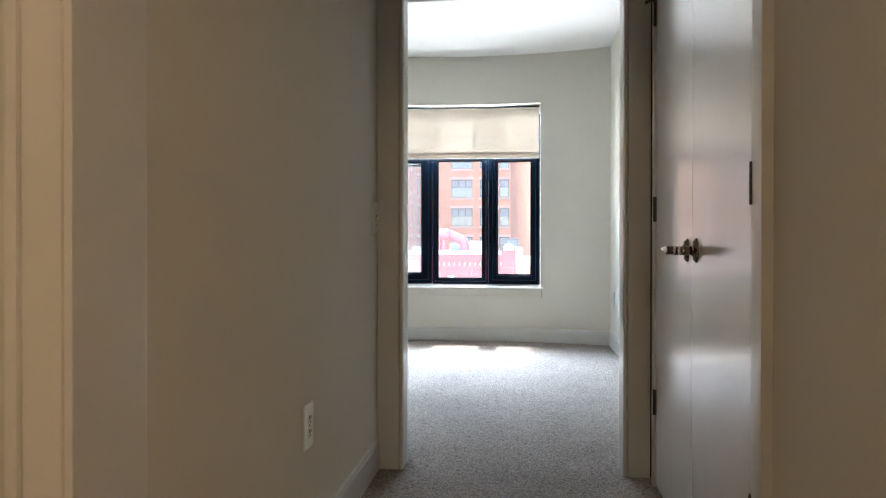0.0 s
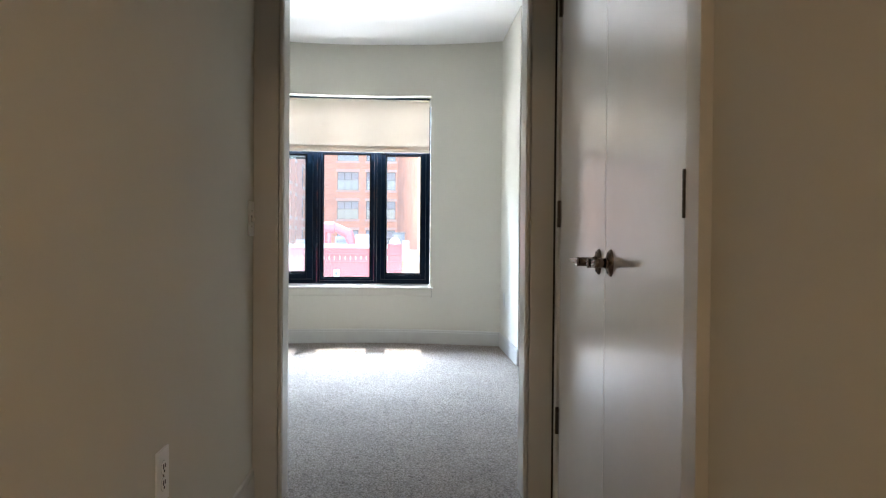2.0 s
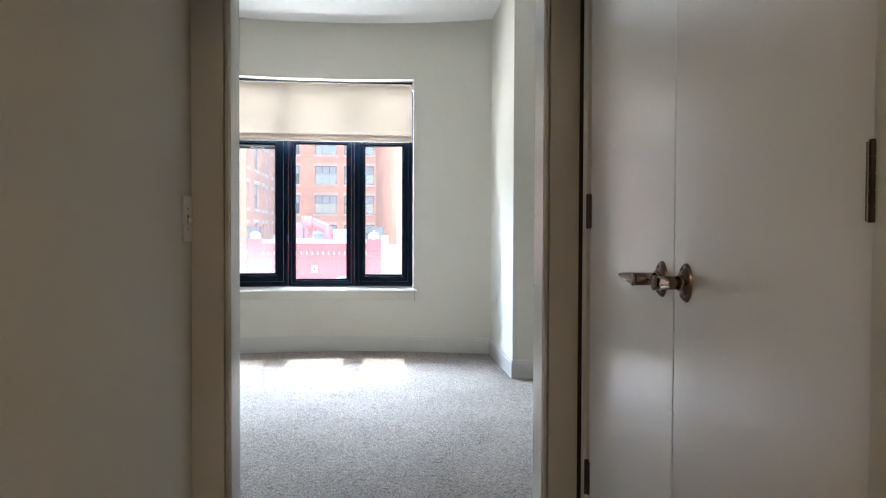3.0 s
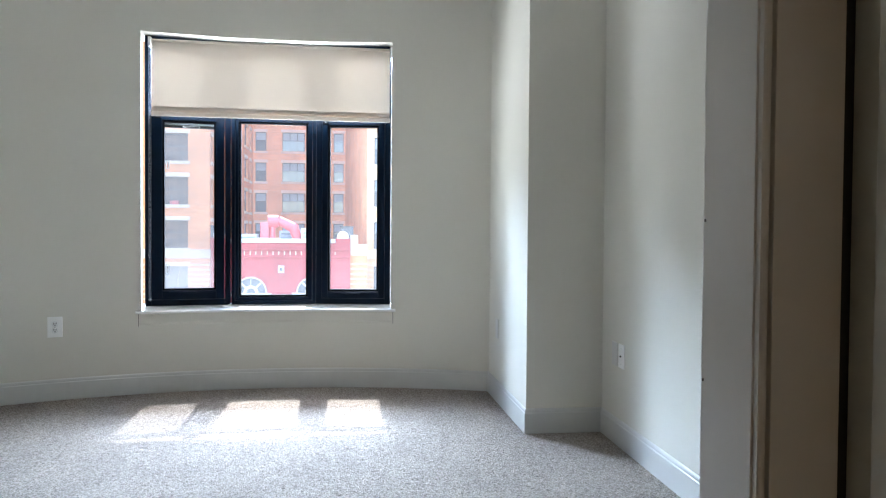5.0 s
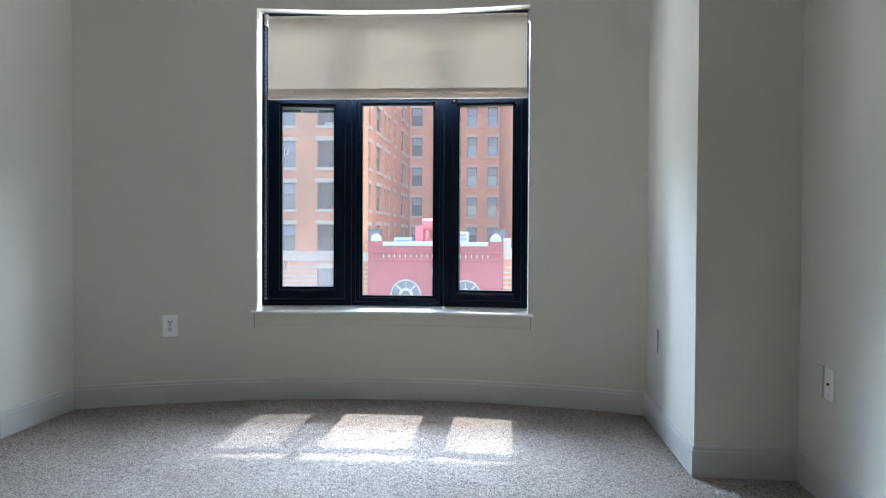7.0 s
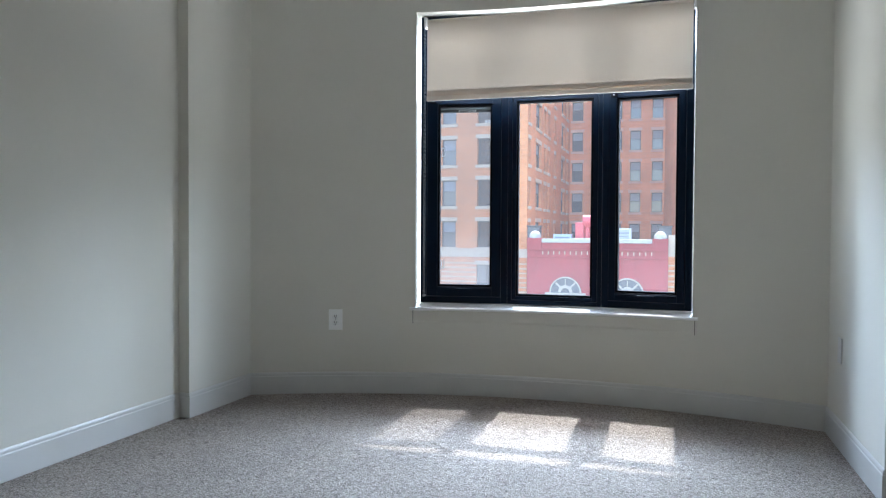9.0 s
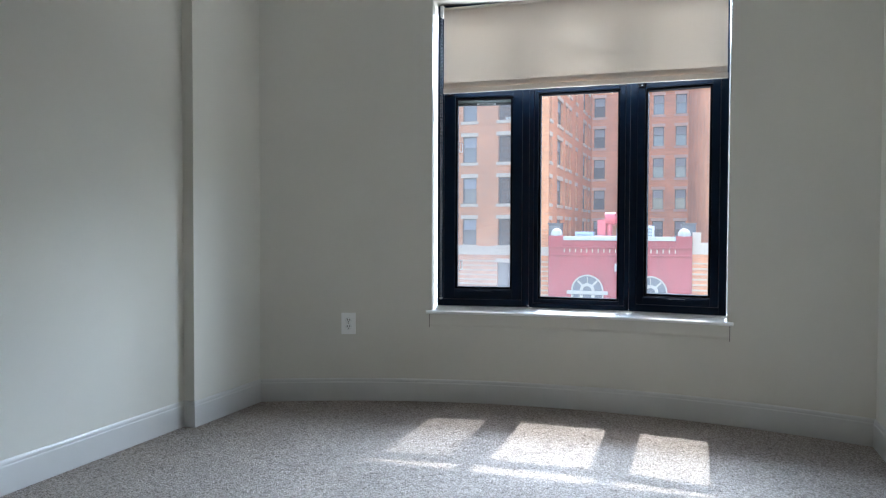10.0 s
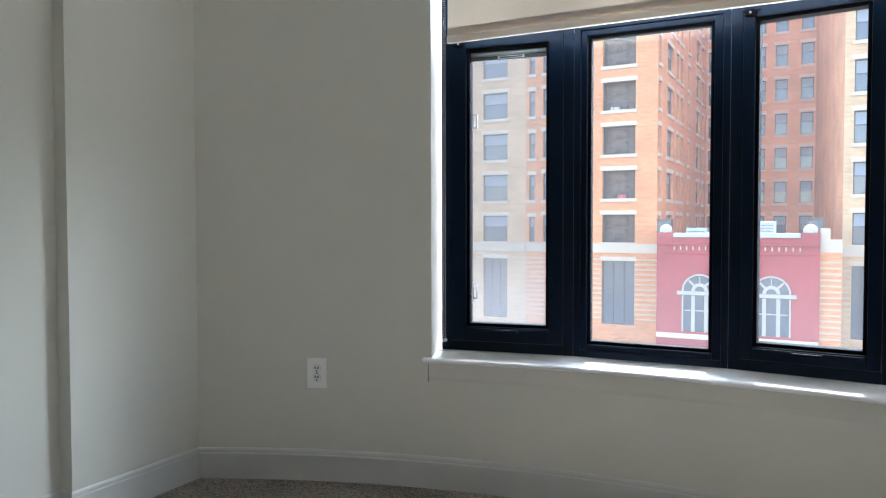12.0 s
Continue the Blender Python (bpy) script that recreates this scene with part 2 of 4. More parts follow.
ASPHALT = material("asphalt", (0.055, 0.055, 0.058), 0.9, vary=0.1, scale=0.4)
ROOF = material("roof_membrane", (0.34, 0.34, 0.36), 0.85, vary=0.1, scale=0.5)
BLUEBOX = material("unit_blue_grey", (0.30, 0.38, 0.50), 0.5, vary=0.05)
GREYBOX = material("unit_grey", (0.50, 0.53, 0.54), 0.5, vary=0.05)
REDPIPE = material("red_duct", (0.58, 0.09, 0.10), 0.45, vary=0.05)
DARKROOM = material("dark_recess", (0.17, 0.11, 0.08), 0.9, vary=0.1)
LAMP = bpy.data.materials.new("lamp_glow")
LAMP.use_nodes = True
LAMP.node_tree.nodes["Principled BSDF"].inputs["Emission Color"].default_value = (1.0, 0.70, 0.45, 1)
LAMP.node_tree.nodes["Principled BSDF"].inputs["Emission Strength"].default_value = 3.4


# ---- mesh helpers ----
def mesh_of(bm, name, mat, smooth=False):
    bmesh.ops.recalc_face_normals(bm, faces=bm.faces)
    me = bpy.data.meshes.new(name)
    bm.to_mesh(me)
    bm.free()
    me.materials.append(mat)
    if smooth:
        for p in me.polygons:
            p.use_smooth = True
    return me


def part(name, bm, mat, parent=None, label="", smooth=False):
    """Links a bmesh as one mesh object, under a thing or a part where one is given."""
    ob = new(name, bm if isinstance(bm, bpy.types.Mesh) else mesh_of(bm, name, mat, smooth))
    ob.parent = parent
    if label:
        ob["label"] = label
    return ob


def thing(name, label, category, m=None, group="", kind=""):
    ob = new(name)
    ob.empty_display_size = 0.1
    ob.matrix_world = m or Matrix()
    return tagged(ob, label, category, group, kind)


def setting(name, bm, mat, label, category, smooth=False):
    return tagged(part(name, bm, mat, smooth=smooth), label, category, kind="structure")


def box(bm, x0, x1, y0, y1, z0, z1, bevel=0.0, seg=2, m=None):
    vs = [bm.verts.new((x, y, z)) for x in (x0, x1) for y in (y0, y1) for z in (z0, z1)]
    fs = [bm.faces.new([vs[i] for i in f]) for f in ((0, 1, 3, 2), (4, 6, 7, 5), (0, 4, 5, 1), (2, 3, 7, 6), (0, 2, 6, 4), (1, 5, 7, 3))]
    if bevel:
        es = list({e for f in fs for e in f.edges})
        out = bmesh.ops.bevel(bm, geom=es, offset=bevel, segments=seg, affect="EDGES", profile=0.7)
        vs = list({v for f in out["faces"] for v in f.verts} | {v for v in vs if v.is_valid})
    if m:
        bmesh.ops.transform(bm, matrix=m, verts=[v for v in vs if v.is_valid])
    return bm


def boxes(*specs, bevel=0.0):
    bm = bmesh.new()
    for sp in specs:
        box(bm, *sp, bevel=bevel)
    return bm


def tube(bm, a, b, r, r2=None, seg=16):
    a, b = Vector(a), Vector(b)
    way = b - a
    m = Matrix.Translation((a + b) / 2) @ way.to_track_quat("Z", "Y").to_matrix().to_4x4()
    bmesh.ops.create_cone(bm, cap_ends=True, segments=seg, radius1=r, radius2=r if r2 is None else r2, depth=way.length, matrix=m)
    return bm


def cells(us, vs, hollow, place):
    """A slab cut into cells; hollow(u, v) says which are open; place(u, v, d) gives the point, d 0 in front and 1 behind."""
    bm, made = bmesh.new(), {}

    def vert(i, j, d):
        if (i, j, d) not in made:
            made[i, j, d] = bm.verts.new(place(us[i], vs[j], d))
        return made[i, j, d]

    nu, nv = len(us) - 1, len(vs) - 1
    full = [[not hollow((us[i] + us[i + 1]) / 2, (vs[j] + vs[j + 1]) / 2) for j in range(nv)] for i in range(nu)]
    for i in range(nu):
        for j in range(nv):
            if not full[i][j]:
                continue
            for d in (0, 1):
                bm.faces.new([vert(i, j, d), vert(i + 1, j, d), vert(i + 1, j + 1, d), vert(i, j + 1, d)])
            for di, dj, e in ((-1, 0, ((i, j), (i, j + 1))), (1, 0, ((i + 1, j), (i + 1, j + 1))), (0, -1, ((i, j), (i + 1, j))), (0, 1, ((i, j + 1), (i + 1, j + 1)))):
                a, b = i + di, j + dj
                if not (0 <= a < nu and 0 <= b < nv and full[a][b]):
                    bm.faces.new([vert(*e[0], 0), vert(*e[1], 0), vert(*e[1], 1), vert(*e[0], 1)])
    return bm


def sweep(points, profile):
    """A moulding along a floor line; profile is (distance to the left of the line, height)."""
    bm, rings = bmesh.new(), []
    pts = [Vector(p) for p in points]
    for i, p in enumerate(pts):
        ways = [(pts[k + 1] - pts[k]).normalized() for k in (i - 1, i) if 0 <= k < len(pts) - 1]
        sides = [Vector((-w.y, w.x)) for w in ways]
        mid = sum(sides, Vector((0, 0))).normalized()
        mid /= max(0.3, mid.dot(sides[0]))
        rings.append([bm.verts.new((p.x + mid.x * d, p.y + mid.y * d, z)) for d, z in profile])
    n = len(profile)
    for a, b in zip(rings, rings[1:]):
        for k in range(n):
            bm.faces.new((a[k], b[k], b[(k + 1) % n], a[(k + 1) % n]))
    bm.faces.new(rings[0])
    bm.faces.new(rings[-1][::-1])
    return bm


# ---- plan ----
BOW_X, BOW_Y, BOW_R = -0.47, 0.30, 4.25
TOP = 2.985
EAST, WEST, COL_X, COL_Y, JOG_X, JOG_Y = 1.386, -2.52, 0.937, 3.222, -2.452, 3.44
COL_FRONT = 0.947  # the column's side runs a little askew
WIN_L, WIN_R, WIN_B, WIN_T = -1.459, 0.252, 0.548, 2.476
HALL_L, HALL_R = -0.586, 0.628
DOOR_L, DOOR_R, DOOR_T = -0.47, 0.494, 2.13


def bow(x, r=BOW_R):
    return BOW_Y + math.sqrt(r * r - (x - BOW_X) ** 2)


def bow_point(angle, r):
    return Vector((BOW_X + r * math.sin(angle), BOW_Y + r * math.cos(angle), 0))


def bow_angle(x, r=BOW_R):
    return math.asin((x - BOW_X) / r)


# ---- large structure ----
def build_floor():
    # tufts: an uneven pile, finer where it is walked past
    xs = np.linspace(-2.75, 1.65, 560)
    ys = np.concatenate([np.linspace(-7.45, -2.2, 90)[:-1], np.linspace(-2.2, 4.75, 880)])
    nx, ny = len(xs), len(ys)
    gx, gy = np.meshgrid(xs, ys, indexing="ij")
    rng = np.random.default_rng(4)
    gz = rng.uniform(-0.0028, 0.0004, gx.shape)
    clump = rng.uniform(-1, 1, (nx // 4 + 2, ny // 4 + 2))
    gz += 0.0010 * (np.kron(clump, np.ones((4, 4)))[:nx, :ny] - 1)
    jx, jy = rng.uniform(-0.003, 0.003, gx.shape), rng.uniform(-0.003, 0.003, gx.shape)
    co = np.stack([gx + jx, gy + jy, gz], -1).reshape(-1, 3).astype(np.float32)
    idx = np.arange(nx * ny).reshape(nx, ny)
    quads = np.stack([idx[:-1, :-1], idx[1:, :-1], idx[1:, 1:], idx[:-1, 1:]], -1).reshape(-1, 4)
    me = bpy.data.meshes.new("floor")
    me.vertices.add(len(co))
    me.vertices.foreach_set("co", co.ravel())
    me.loops.add(quads.size)
    me.loops.foreach_set("vertex_index", quads.ravel().astype(np.int32))
    me.polygons.add(len(quads))
    me.polygons.foreach_set("loop_start", np.arange(0, quads.size, 4, dtype=np.int32))
    me.update(calc_edges=True)
    me.validate()
    me.polygons.foreach_set("use_smooth", np.ones(len(quads), dtype=bool))
    me.materials.append(CARPET)
    tagged(new("floor", me), "beige cut-pile carpet with flecked tufts, wall to wall", "carpet floor", kind="structure")
    setting("floor_slab", boxes((-2.9, 1.9, -7.6, 5.05, -0.35, -0.020)), ROOF, "concrete slab under the carpet", "floor")


def build_walls():
    setting("wall_east", boxes((EAST, EAST + 0.12, 0.265, COL_Y, 0, TOP)), WALL, "warm white painted wall beside the doorway", "wall")
    column = boxes((COL_X, EAST + 0.12, COL_Y, 4.62, 0, TOP))
    for v in column.verts:
        if v.co.x < COL_X + 0.01 and v.co.y < COL_Y + 0.01:
            v.co.x = COL_FRONT
    setting("column_east", column, WALL, "warm white boxed-out column in the corner", "column")
    setting("wall_west", boxes((WEST - 0.12, WEST, 0.265, JOG_Y, 0, TOP)), WALL, "warm white painted side wall of the room", "wall")
    setting("pilaster_west", boxes((WEST - 0.12, JOG_X, JOG_Y, 4.45, 0, TOP)), WALL, "warm white shallow pilaster beside the curved wall", "pilaster")
    a0, a1, wl, wr = bow_angle(-2.55), bow_angle(1.0), bow_angle(WIN_L), bow_angle(WIN_R)
    us = sorted(set([wl, wr] + [a0 + (wl - a0) * k / 16 for k in range(17)] + [wl + (wr - wl) * k / 24 for k in range(25)] + [wr + (a1 - wr) * k / 12 for k in range(13)]))

    def place(u, v, d):
        p = bow_point(u, BOW_R + 0.30 * d)
        return (p.x, p.y, v)

    north = cells(us, [0, WIN_B, WIN_T, TOP], lambda u, v: wl < u < wr and WIN_B < v < WIN_T, place)
    ob = setting("wall_north", north, WALL, "warm white wall bowed outwards round a wide window", "wall")
    for p in ob.data.polygons:
        p.use_smooth = abs(p.normal.z) < 0.5 and p.area > 0
    mod = ob.modifiers.new("split", "EDGE_SPLIT")
    mod.split_angle = radians(30)
    south = cells([WEST - 0.12, DOOR_L - 0.02, DOOR_R + 0.02, EAST + 0.12], [0, DOOR_T + 0.02, TOP], lambda u, v: DOOR_L < u < DOOR_R and v < DOOR_T, lambda u, v, d: (u, 0.265 - 0.12 * d, v))
    setting("wall_south", south, WALL, "warm white wall with the doorway to the hall", "wall")
    setting("ceiling", boxes((-2.75, 1.6, 0.12, 5.0, TOP, TOP + 0.2)), CEIL, "flat white painted ceiling of the room", "ceiling")
    # hall
    setting("wall_hall_west", boxes((HALL_L - 0.12, HALL_L, -1.93, 0.145, 0, 2.6)), WALL, "warm white hall wall with an outlet and a switch", "wall")
    closet = cells([-1.93, -1.275, 0.015, 0.145], [0, DOOR_T, 2.6], lambda u, v: -1.27 < u < 0.01 and v < DOOR_T, lambda u, v, d: (HALL_R + 0.12 * d, u, v))
    setting("wall_hall_east", closet, WALL, "warm white hall wall round a double closet door", "wall")
    setting("closet_back", boxes((1.25, 1.35, -1.93, 0.14, 0, 2.6)), WALL, "plain closet back wall", "wall")
    setting("ceiling_hall", boxes((-1.6, 1.9, -7.5, 0.14, 2.6, 2.72)), CEIL, "flat white painted hall ceiling", "ceiling")
    entry = cells([-1.5, -0.572, 0.612, 1.8], [0, DOOR_T, 2.6], lambda u, v: -0.57 < u < 0.61 and v < DOOR_T, lambda u, v, d: (u, -2.092 + 0.182 * d, v))
    setting("wall_entry", entry, WALL, "warm white wall with a cased opening into the hall", "wall")
    setting("wall_foyer_west", boxes((-1.5, -1.38, -7.5, -2.06, 0, 2.6)), WALL, "warm white foyer wall", "wall")
    setting("wall_foyer_east", boxes((1.68, 1.8, -7.5, -2.06, 0, 2.6)), WALL, "warm white foyer wall", "wall")
    setting("wall_foyer_south", boxes((-1.5, 1.8, -7.5, -7.38, 0, 2.6)), WALL, "warm white foyer wall", "wall")


PROFILE = [(0, 0), (0.010, 0), (0.010, 0.112), (0.0088, 0.116), (0.0070, 0.118), (0.0070, 0.126), (0.0060, 0.132), (0.0035, 0.137), (0, 0.140)]


def build_trim():
    arc = [bow_point(bow_angle(COL_X) + (bow_angle(JOG_X) - bow_angle(COL_X)) * k / 40, BOW_R)[:2] for k in range(41)]
    line = [(DOOR_R + 0.08, 0.265), (EAST, 0.265), (EAST, COL_Y), (COL_FRONT, COL_Y)] + arc + [(JOG_X, JOG_Y), (WEST, JOG_Y), (WEST, 0.265), (DOOR_L - 0.08, 0.265)]
    setting("baseboard_room", sweep(line, PROFILE), BASE, "white painted baseboard round the room", "baseboard")
    setting("baseboard_hall", sweep([(HALL_L, 0.13), (HALL_L, -1.90)], PROFILE), BASE, "white painted baseboard along the hall", "baseboard")
    setting("baseboard_closet", sweep([(HALL_R, -1.90), (HALL_R, -1.337)], PROFILE), BASE, "white painted baseboard beside the closet", "baseboard")
    # bedroom doorway
    door = thing("doorway_trim", "white painted door jambs and flat casing, semi-gloss", "door frame", kind="structure")
    for name, x0, x1 in (("jamb", DOOR_L - 0.018, DOOR_L), ("jamb", DOOR_R, DOOR_R + 0.018)):
        part(name, boxes((x0, x1, 0.138, 0.272, 0, DOOR_T), bevel=0.0015), TRIM, door)
    part("head_jamb", boxes((DOOR_L, DOOR_R, 0.138, 0.272, DOOR_T, DOOR_T + 0.018), bevel=0.0015), TRIM, door)
    for x0, x1, b0, b1 in ((HALL_L + 0.001, DOOR_L - 0.019, DOOR_L - 0.015, DOOR_L - 0.003), (DOOR_R + 0.019, 0.606, DOOR_R + 0.003, DOOR_R + 0.015)):
        part("casing", boxes((x0, x1, 0.126, 0.1445, 0, DOOR_T + 0.07), bevel=0.002), TRIM, door)
        part("casing_bead", boxes((b0, b1, 0.128, 0.1445, 0, DOOR_T + 0.015), bevel=0.004), TRIM, door)
        lo, hi = min(x1, b1), max(x0, b0)
        # near-black strip stands for the shade in the gap by the bead
        part("groove_shade", boxes((lo + 0.0002, hi - 0.0002, 0.1415, 0.1445, 0, DOOR_T)), SLOT_SHADE, door, "dark strip for the shade beside the casing bead")
    # dark strip put in as the shade between the two casings
    part("joint_shade", boxes((0.6065, HALL_R - 0.0005, 0.139, 0.1445, 0, DOOR_T)), SLOT_SHADE, door, "dark strip for the shade between two casings")
    part("casing", boxes((DOOR_L - 0.078, DOOR_L - 0.004, 0.2655, 0.281, 0, DOOR_T + 0.07), bevel=0.002), TRIM, door)
    part("casing", boxes((DOOR_R + 0.004, DOOR_R + 0.078, 0.2655, 0.281, 0, DOOR_T + 0.07), bevel=0.002), TRIM, door)
    part("head_casing", boxes((DOOR_L - 0.004, DOOR_R + 0.004, 0.128, 0.1445, DOOR_T + 0.004, DOOR_T + 0.07), bevel=0.002), TRIM, door)
    part("head_casing", boxes((DOOR_L - 0.004, DOOR_R + 0.004, 0.2655, 0.281, DOOR_T + 0.004, DOOR_T + 0.07), bevel=0.002), TRIM, door)
    for z in (1.142, 0.912):
        bm = bmesh.new()
        tube(bm, (DOOR_R + 0.001, 0.266, z), (DOOR_R - 0.001, 0.266, z), 0.0024, seg=10)
        part("screw", bm, BRONZE, door, "small dark screw head")
    # closet casing
    case = thing("closet_trim", "white painted closet door casing", "door frame", kind="structure")
    part("casing", boxes((0.600, HALL_R - 0.0005, -1.335, -1.262, 0, DOOR_T + 0.07), bevel=0.002), TRIM, case)
    part("casing", boxes((0.600, HALL_R - 0.0005, 0.014, 0.060, 0, DOOR_T + 0.07), bevel=0.002), TRIM, case)
    part("head_casing", boxes((0.600, HALL_R - 0.0005, -1.262, 0.014, DOOR_T, DOOR_T + 0.07), bevel=0.002), TRIM, case)
    part("jamb", boxes((0.629, 0.74, 0.003, 0.0145, 0, DOOR_T)), TRIM, case)
    part("jamb", boxes((0.629, 0.74, -1.2745, -1.263, 0, DOOR_T)), TRIM, case)
    # cased opening at the near end of the hall
    entry = thing("entry_trim", "white painted jambs and casing of the hall opening", "door frame", kind="structure")
    for side, x in ((-1, -0.57), (1, 0.61)):
        part("jamb", boxes((min(x, x + side * 0.016), max(x, x + side * 0.016), -2.112, -1.908, 0, DOOR_T), bevel=0.004), TRIM, entry)
        a, b = x + side * 0.012, x + side * 0.072
        part("casing", boxes((min(a, b), max(a, b), -2.119, -2.0925, 0, DOOR_T + 0.07), bevel=0.004), TRIM, entry)
        a, b = x + side * 0.072, x + side * 0.092
        part("back_band", boxes((min(a, b), max(a, b), -2.128, -2.0925, 0, DOOR_T + 0.09), bevel=0.005), TRIM, entry)
    plate = boxes((0.6090, 0.6103, -2.110, -2.082, 0.845, 0.980), bevel=0.0005)
    tube(plate, (0.6080, -2.111, 0.848), (0.6080, -2.111, 0.977), 0.004, seg=12)
    part("strike_plate", plate, STRIKE, entry, "strike plate with a curled lip, pale for its highlight")


# ---- window ----
def build_window():
    win = thing("window_1", "dark navy aluminium window of three bowed lights below upper lights", "window", kind="structure")
    radius = BOW_R + 0.085
    xs = [WIN_L + 0.003, -0.889, -0.289, WIN_R - 0.003]
    nodes = [bow_point(bow_angle(x, radius), radius) for x in xs]
    bottom, top, t0, t1 = 0.592, 2.466, 1.930, 1.975
    glass = [(-1.331, -1.004, 0.713, 1.880), (-0.823, -0.362, 0.658, 1.894), (-0.191, 0.149, 0.700, 1.882)]
    for k in range(3):
        a, b = nodes[k], nodes[k + 1]
        u = (b - a).normalized()
        inward = Vector((u.y, -u.x, 0))
        m = Matrix(((u.x, -inward.x, 0, a.x), (u.y, -inward.y, 0, a.y), (0, 0, 1, 0), (0, 0, 0, 1)))
        w = (b - a).length
        g0, g1, zb, zt = glass[k]
        g0, g1 = (g0 - xs[k]) / (xs[k + 1] - xs[k]) * w, (g1 - xs[k]) / (xs[k + 1] - xs[k]) * w
        # local: x along, y outwards, z up
        e = 0.026 if k == 1 else 0.042
        fr = boxes((0.0005, e, 0, 0.085, bottom, top), (w - e, w - 0.0005, 0, 0.085, bottom, top), (e, w - e, 0, 0.085, bottom, bottom + e), (e, w - e, 0.004, 0.085, t0, t1), (e, w - e, 0, 0.085, top - e, top), bevel=0.002)
        bmesh.ops.transform(fr, matrix=m, verts=fr.verts)
        frame_ob = part("frame", fr, FRAME, win)
        y0 = 0.010 if k == 1 else -0.006
        step = 0.014
        sa = boxes((e + 0.002, g0 - step, y0, 0.062, bottom + e + 0.002, t0 - 0.002), (g1 + step, w - e - 0.002, y0, 0.062, bottom + e + 0.002, t0 - 0.002),
                   (g0 - step, g1 + step, y0, 0.062, bottom + e + 0.002, zb - step), (g0 - step, g1 + step, y0, 0.062, zt + step, t0 - 0.002), bevel=0.003)
        bmesh.ops.transform(sa, matrix=m, verts=sa.verts)
        sash = part("sash", sa, FRAME, win)
        bd = boxes((g0 - step, g0, y0 + 0.014, 0.06, zb - step, zt + step), (g1, g1 + step, y0 + 0.014, 0.06, zb - step, zt + step), (g0, g1, y0 + 0.014, 0.06, zb - step, zb), (g0, g1, y0 + 0.014, 0.06, zt, zt + step), bevel=0.003)
        bmesh.ops.transform(bd, matrix=m, verts=bd.verts)
        part("glazing_bead", bd, GASKET, sash)
        pane = part("pane", boxes((g0 - 0.004, g1 + 0.004, 0.036, 0.042, zb - 0.004, zt + 0.004), bevel=0.0), (HAZY if k == 0 else GLASS), sash)
        pane.data.transform(m)
        up = part("upper_pane", boxes((e - 0.004, w - e + 0.004, 0.036, 0.042, t1 - 0.004, top - e + 0.004)), GLASS, win)
        up.data.transform(m)
        if k != 1:
            hd = boxes((g0 - 0.012, g1 + 0.012, y0 - 0.007, y0 + 0.004, zb - 0.030, zb - 0.020), bevel=0.002)
            mid = (g0 + g1) / 2
            box(hd, mid - 0.05, mid + 0.05, y0 - 0.016, y0, zb - 0.036, zb - 0.024, bevel=0.003)
            bmesh.ops.transform(hd, matrix=m, verts=hd.verts)
            part("pull_rail", hd, FRAME, sash)
            c0 = 0.052 if k == 2 else 0.066
            st = boxes((c0, c0 + 0.036, -0.022, 0.0, t0 - 0.030, t0 - 0.008), (c0 - 0.012, c0 + 0.052, -0.008, 0.0, t0 - 0.012, t0 - 0.006), bevel=0.002)
            bmesh.ops.transform(st, matrix=m, verts=st.verts)
            catch = part("stay_catch", st, GASKET, sash)
            pin = tube(bmesh.new(), (c0 + 0.018, -0.0265, t0 - 0.019), (c0 + 0.018, -0.0215, t0 - 0.019), 0.004, seg=12)
            bmesh.ops.transform(pin, matrix=m, verts=pin.verts)
            part("pin", pin, CHAIN, catch, "small bright pin")
        if k == 0:
            tb = tube(bmesh.new(), (g0 + 0.001, 0.026, zt - 0.011), (g1 - 0.001, 0.026, zt - 0.011), 0.0095, seg=16)
            bmesh.ops.transform(tb, matrix=m, verts=tb.verts)
            part("screen_roller", tb, ROLLER, sash, "grey roller of the insect screen", smooth=True)
            sp = boxes((g0, g1, 0.026, 0.0355, zt - 0.037, zt - 0.020), bevel=0.001)
            bmesh.ops.transform(sp, matrix=m, verts=sp.verts)
            part("screen_channel", sp, SCREEN, sash, "dark channel of the insect screen")
            lb = boxes((g0 + 0.12, g0 + 0.235, 0.0235, 0.0255, zt - 0.0245, zt - 0.0225), (g0 + 0.12, g0 + 0.235, 0.0235, 0.0255, zt - 0.0335, zt - 0.0315), (g0 + 0.12, g0 + 0.127, 0.0235, 0.0255, zt - 0.0315, zt - 0.0245), (g0 + 0.228, g0 + 0.235, 0.0235, 0.0255, zt - 0.0315, zt - 0.0245))
            bmesh.ops.transform(lb, matrix=m, verts=lb.verts)
            part("screen_latch", lb, GREYBOX, sash)
            for zz in (1.56, 0.82):
                lt = boxes((g0 + 0.008, g0 + 0.012, 0.030, 0.0355, zz, zz + 0.05), (g0 + 0.024, g0 + 0.028, 0.030, 0.0355, zz, zz + 0.05), (g0 + 0.008, g0 + 0.028, 0.030, 0.0355, zz + 0.05, zz + 0.054), (g0 + 0.008, g0 + 0.028, 0.030, 0.0355, zz - 0.004, zz))
                bmesh.ops.transform(lt, matrix=m, verts=lt.verts)
                part("screen_tab", lt, GREYBOX, sash)
    # stool and apron
    a0, a1 = bow_angle(WIN_L - 0.032), bow_angle(WIN_R + 0.032)
    us = [a0 + (a1 - a0) * k / 30 for k in range(31)]
    wl, wr = bow_angle(WIN_L), bow_angle(WIN_R)

    def ring(bm, u, pts):
        return [bm.verts.new((*bow_point(u, r)[:2], z)) for r, z in pts]

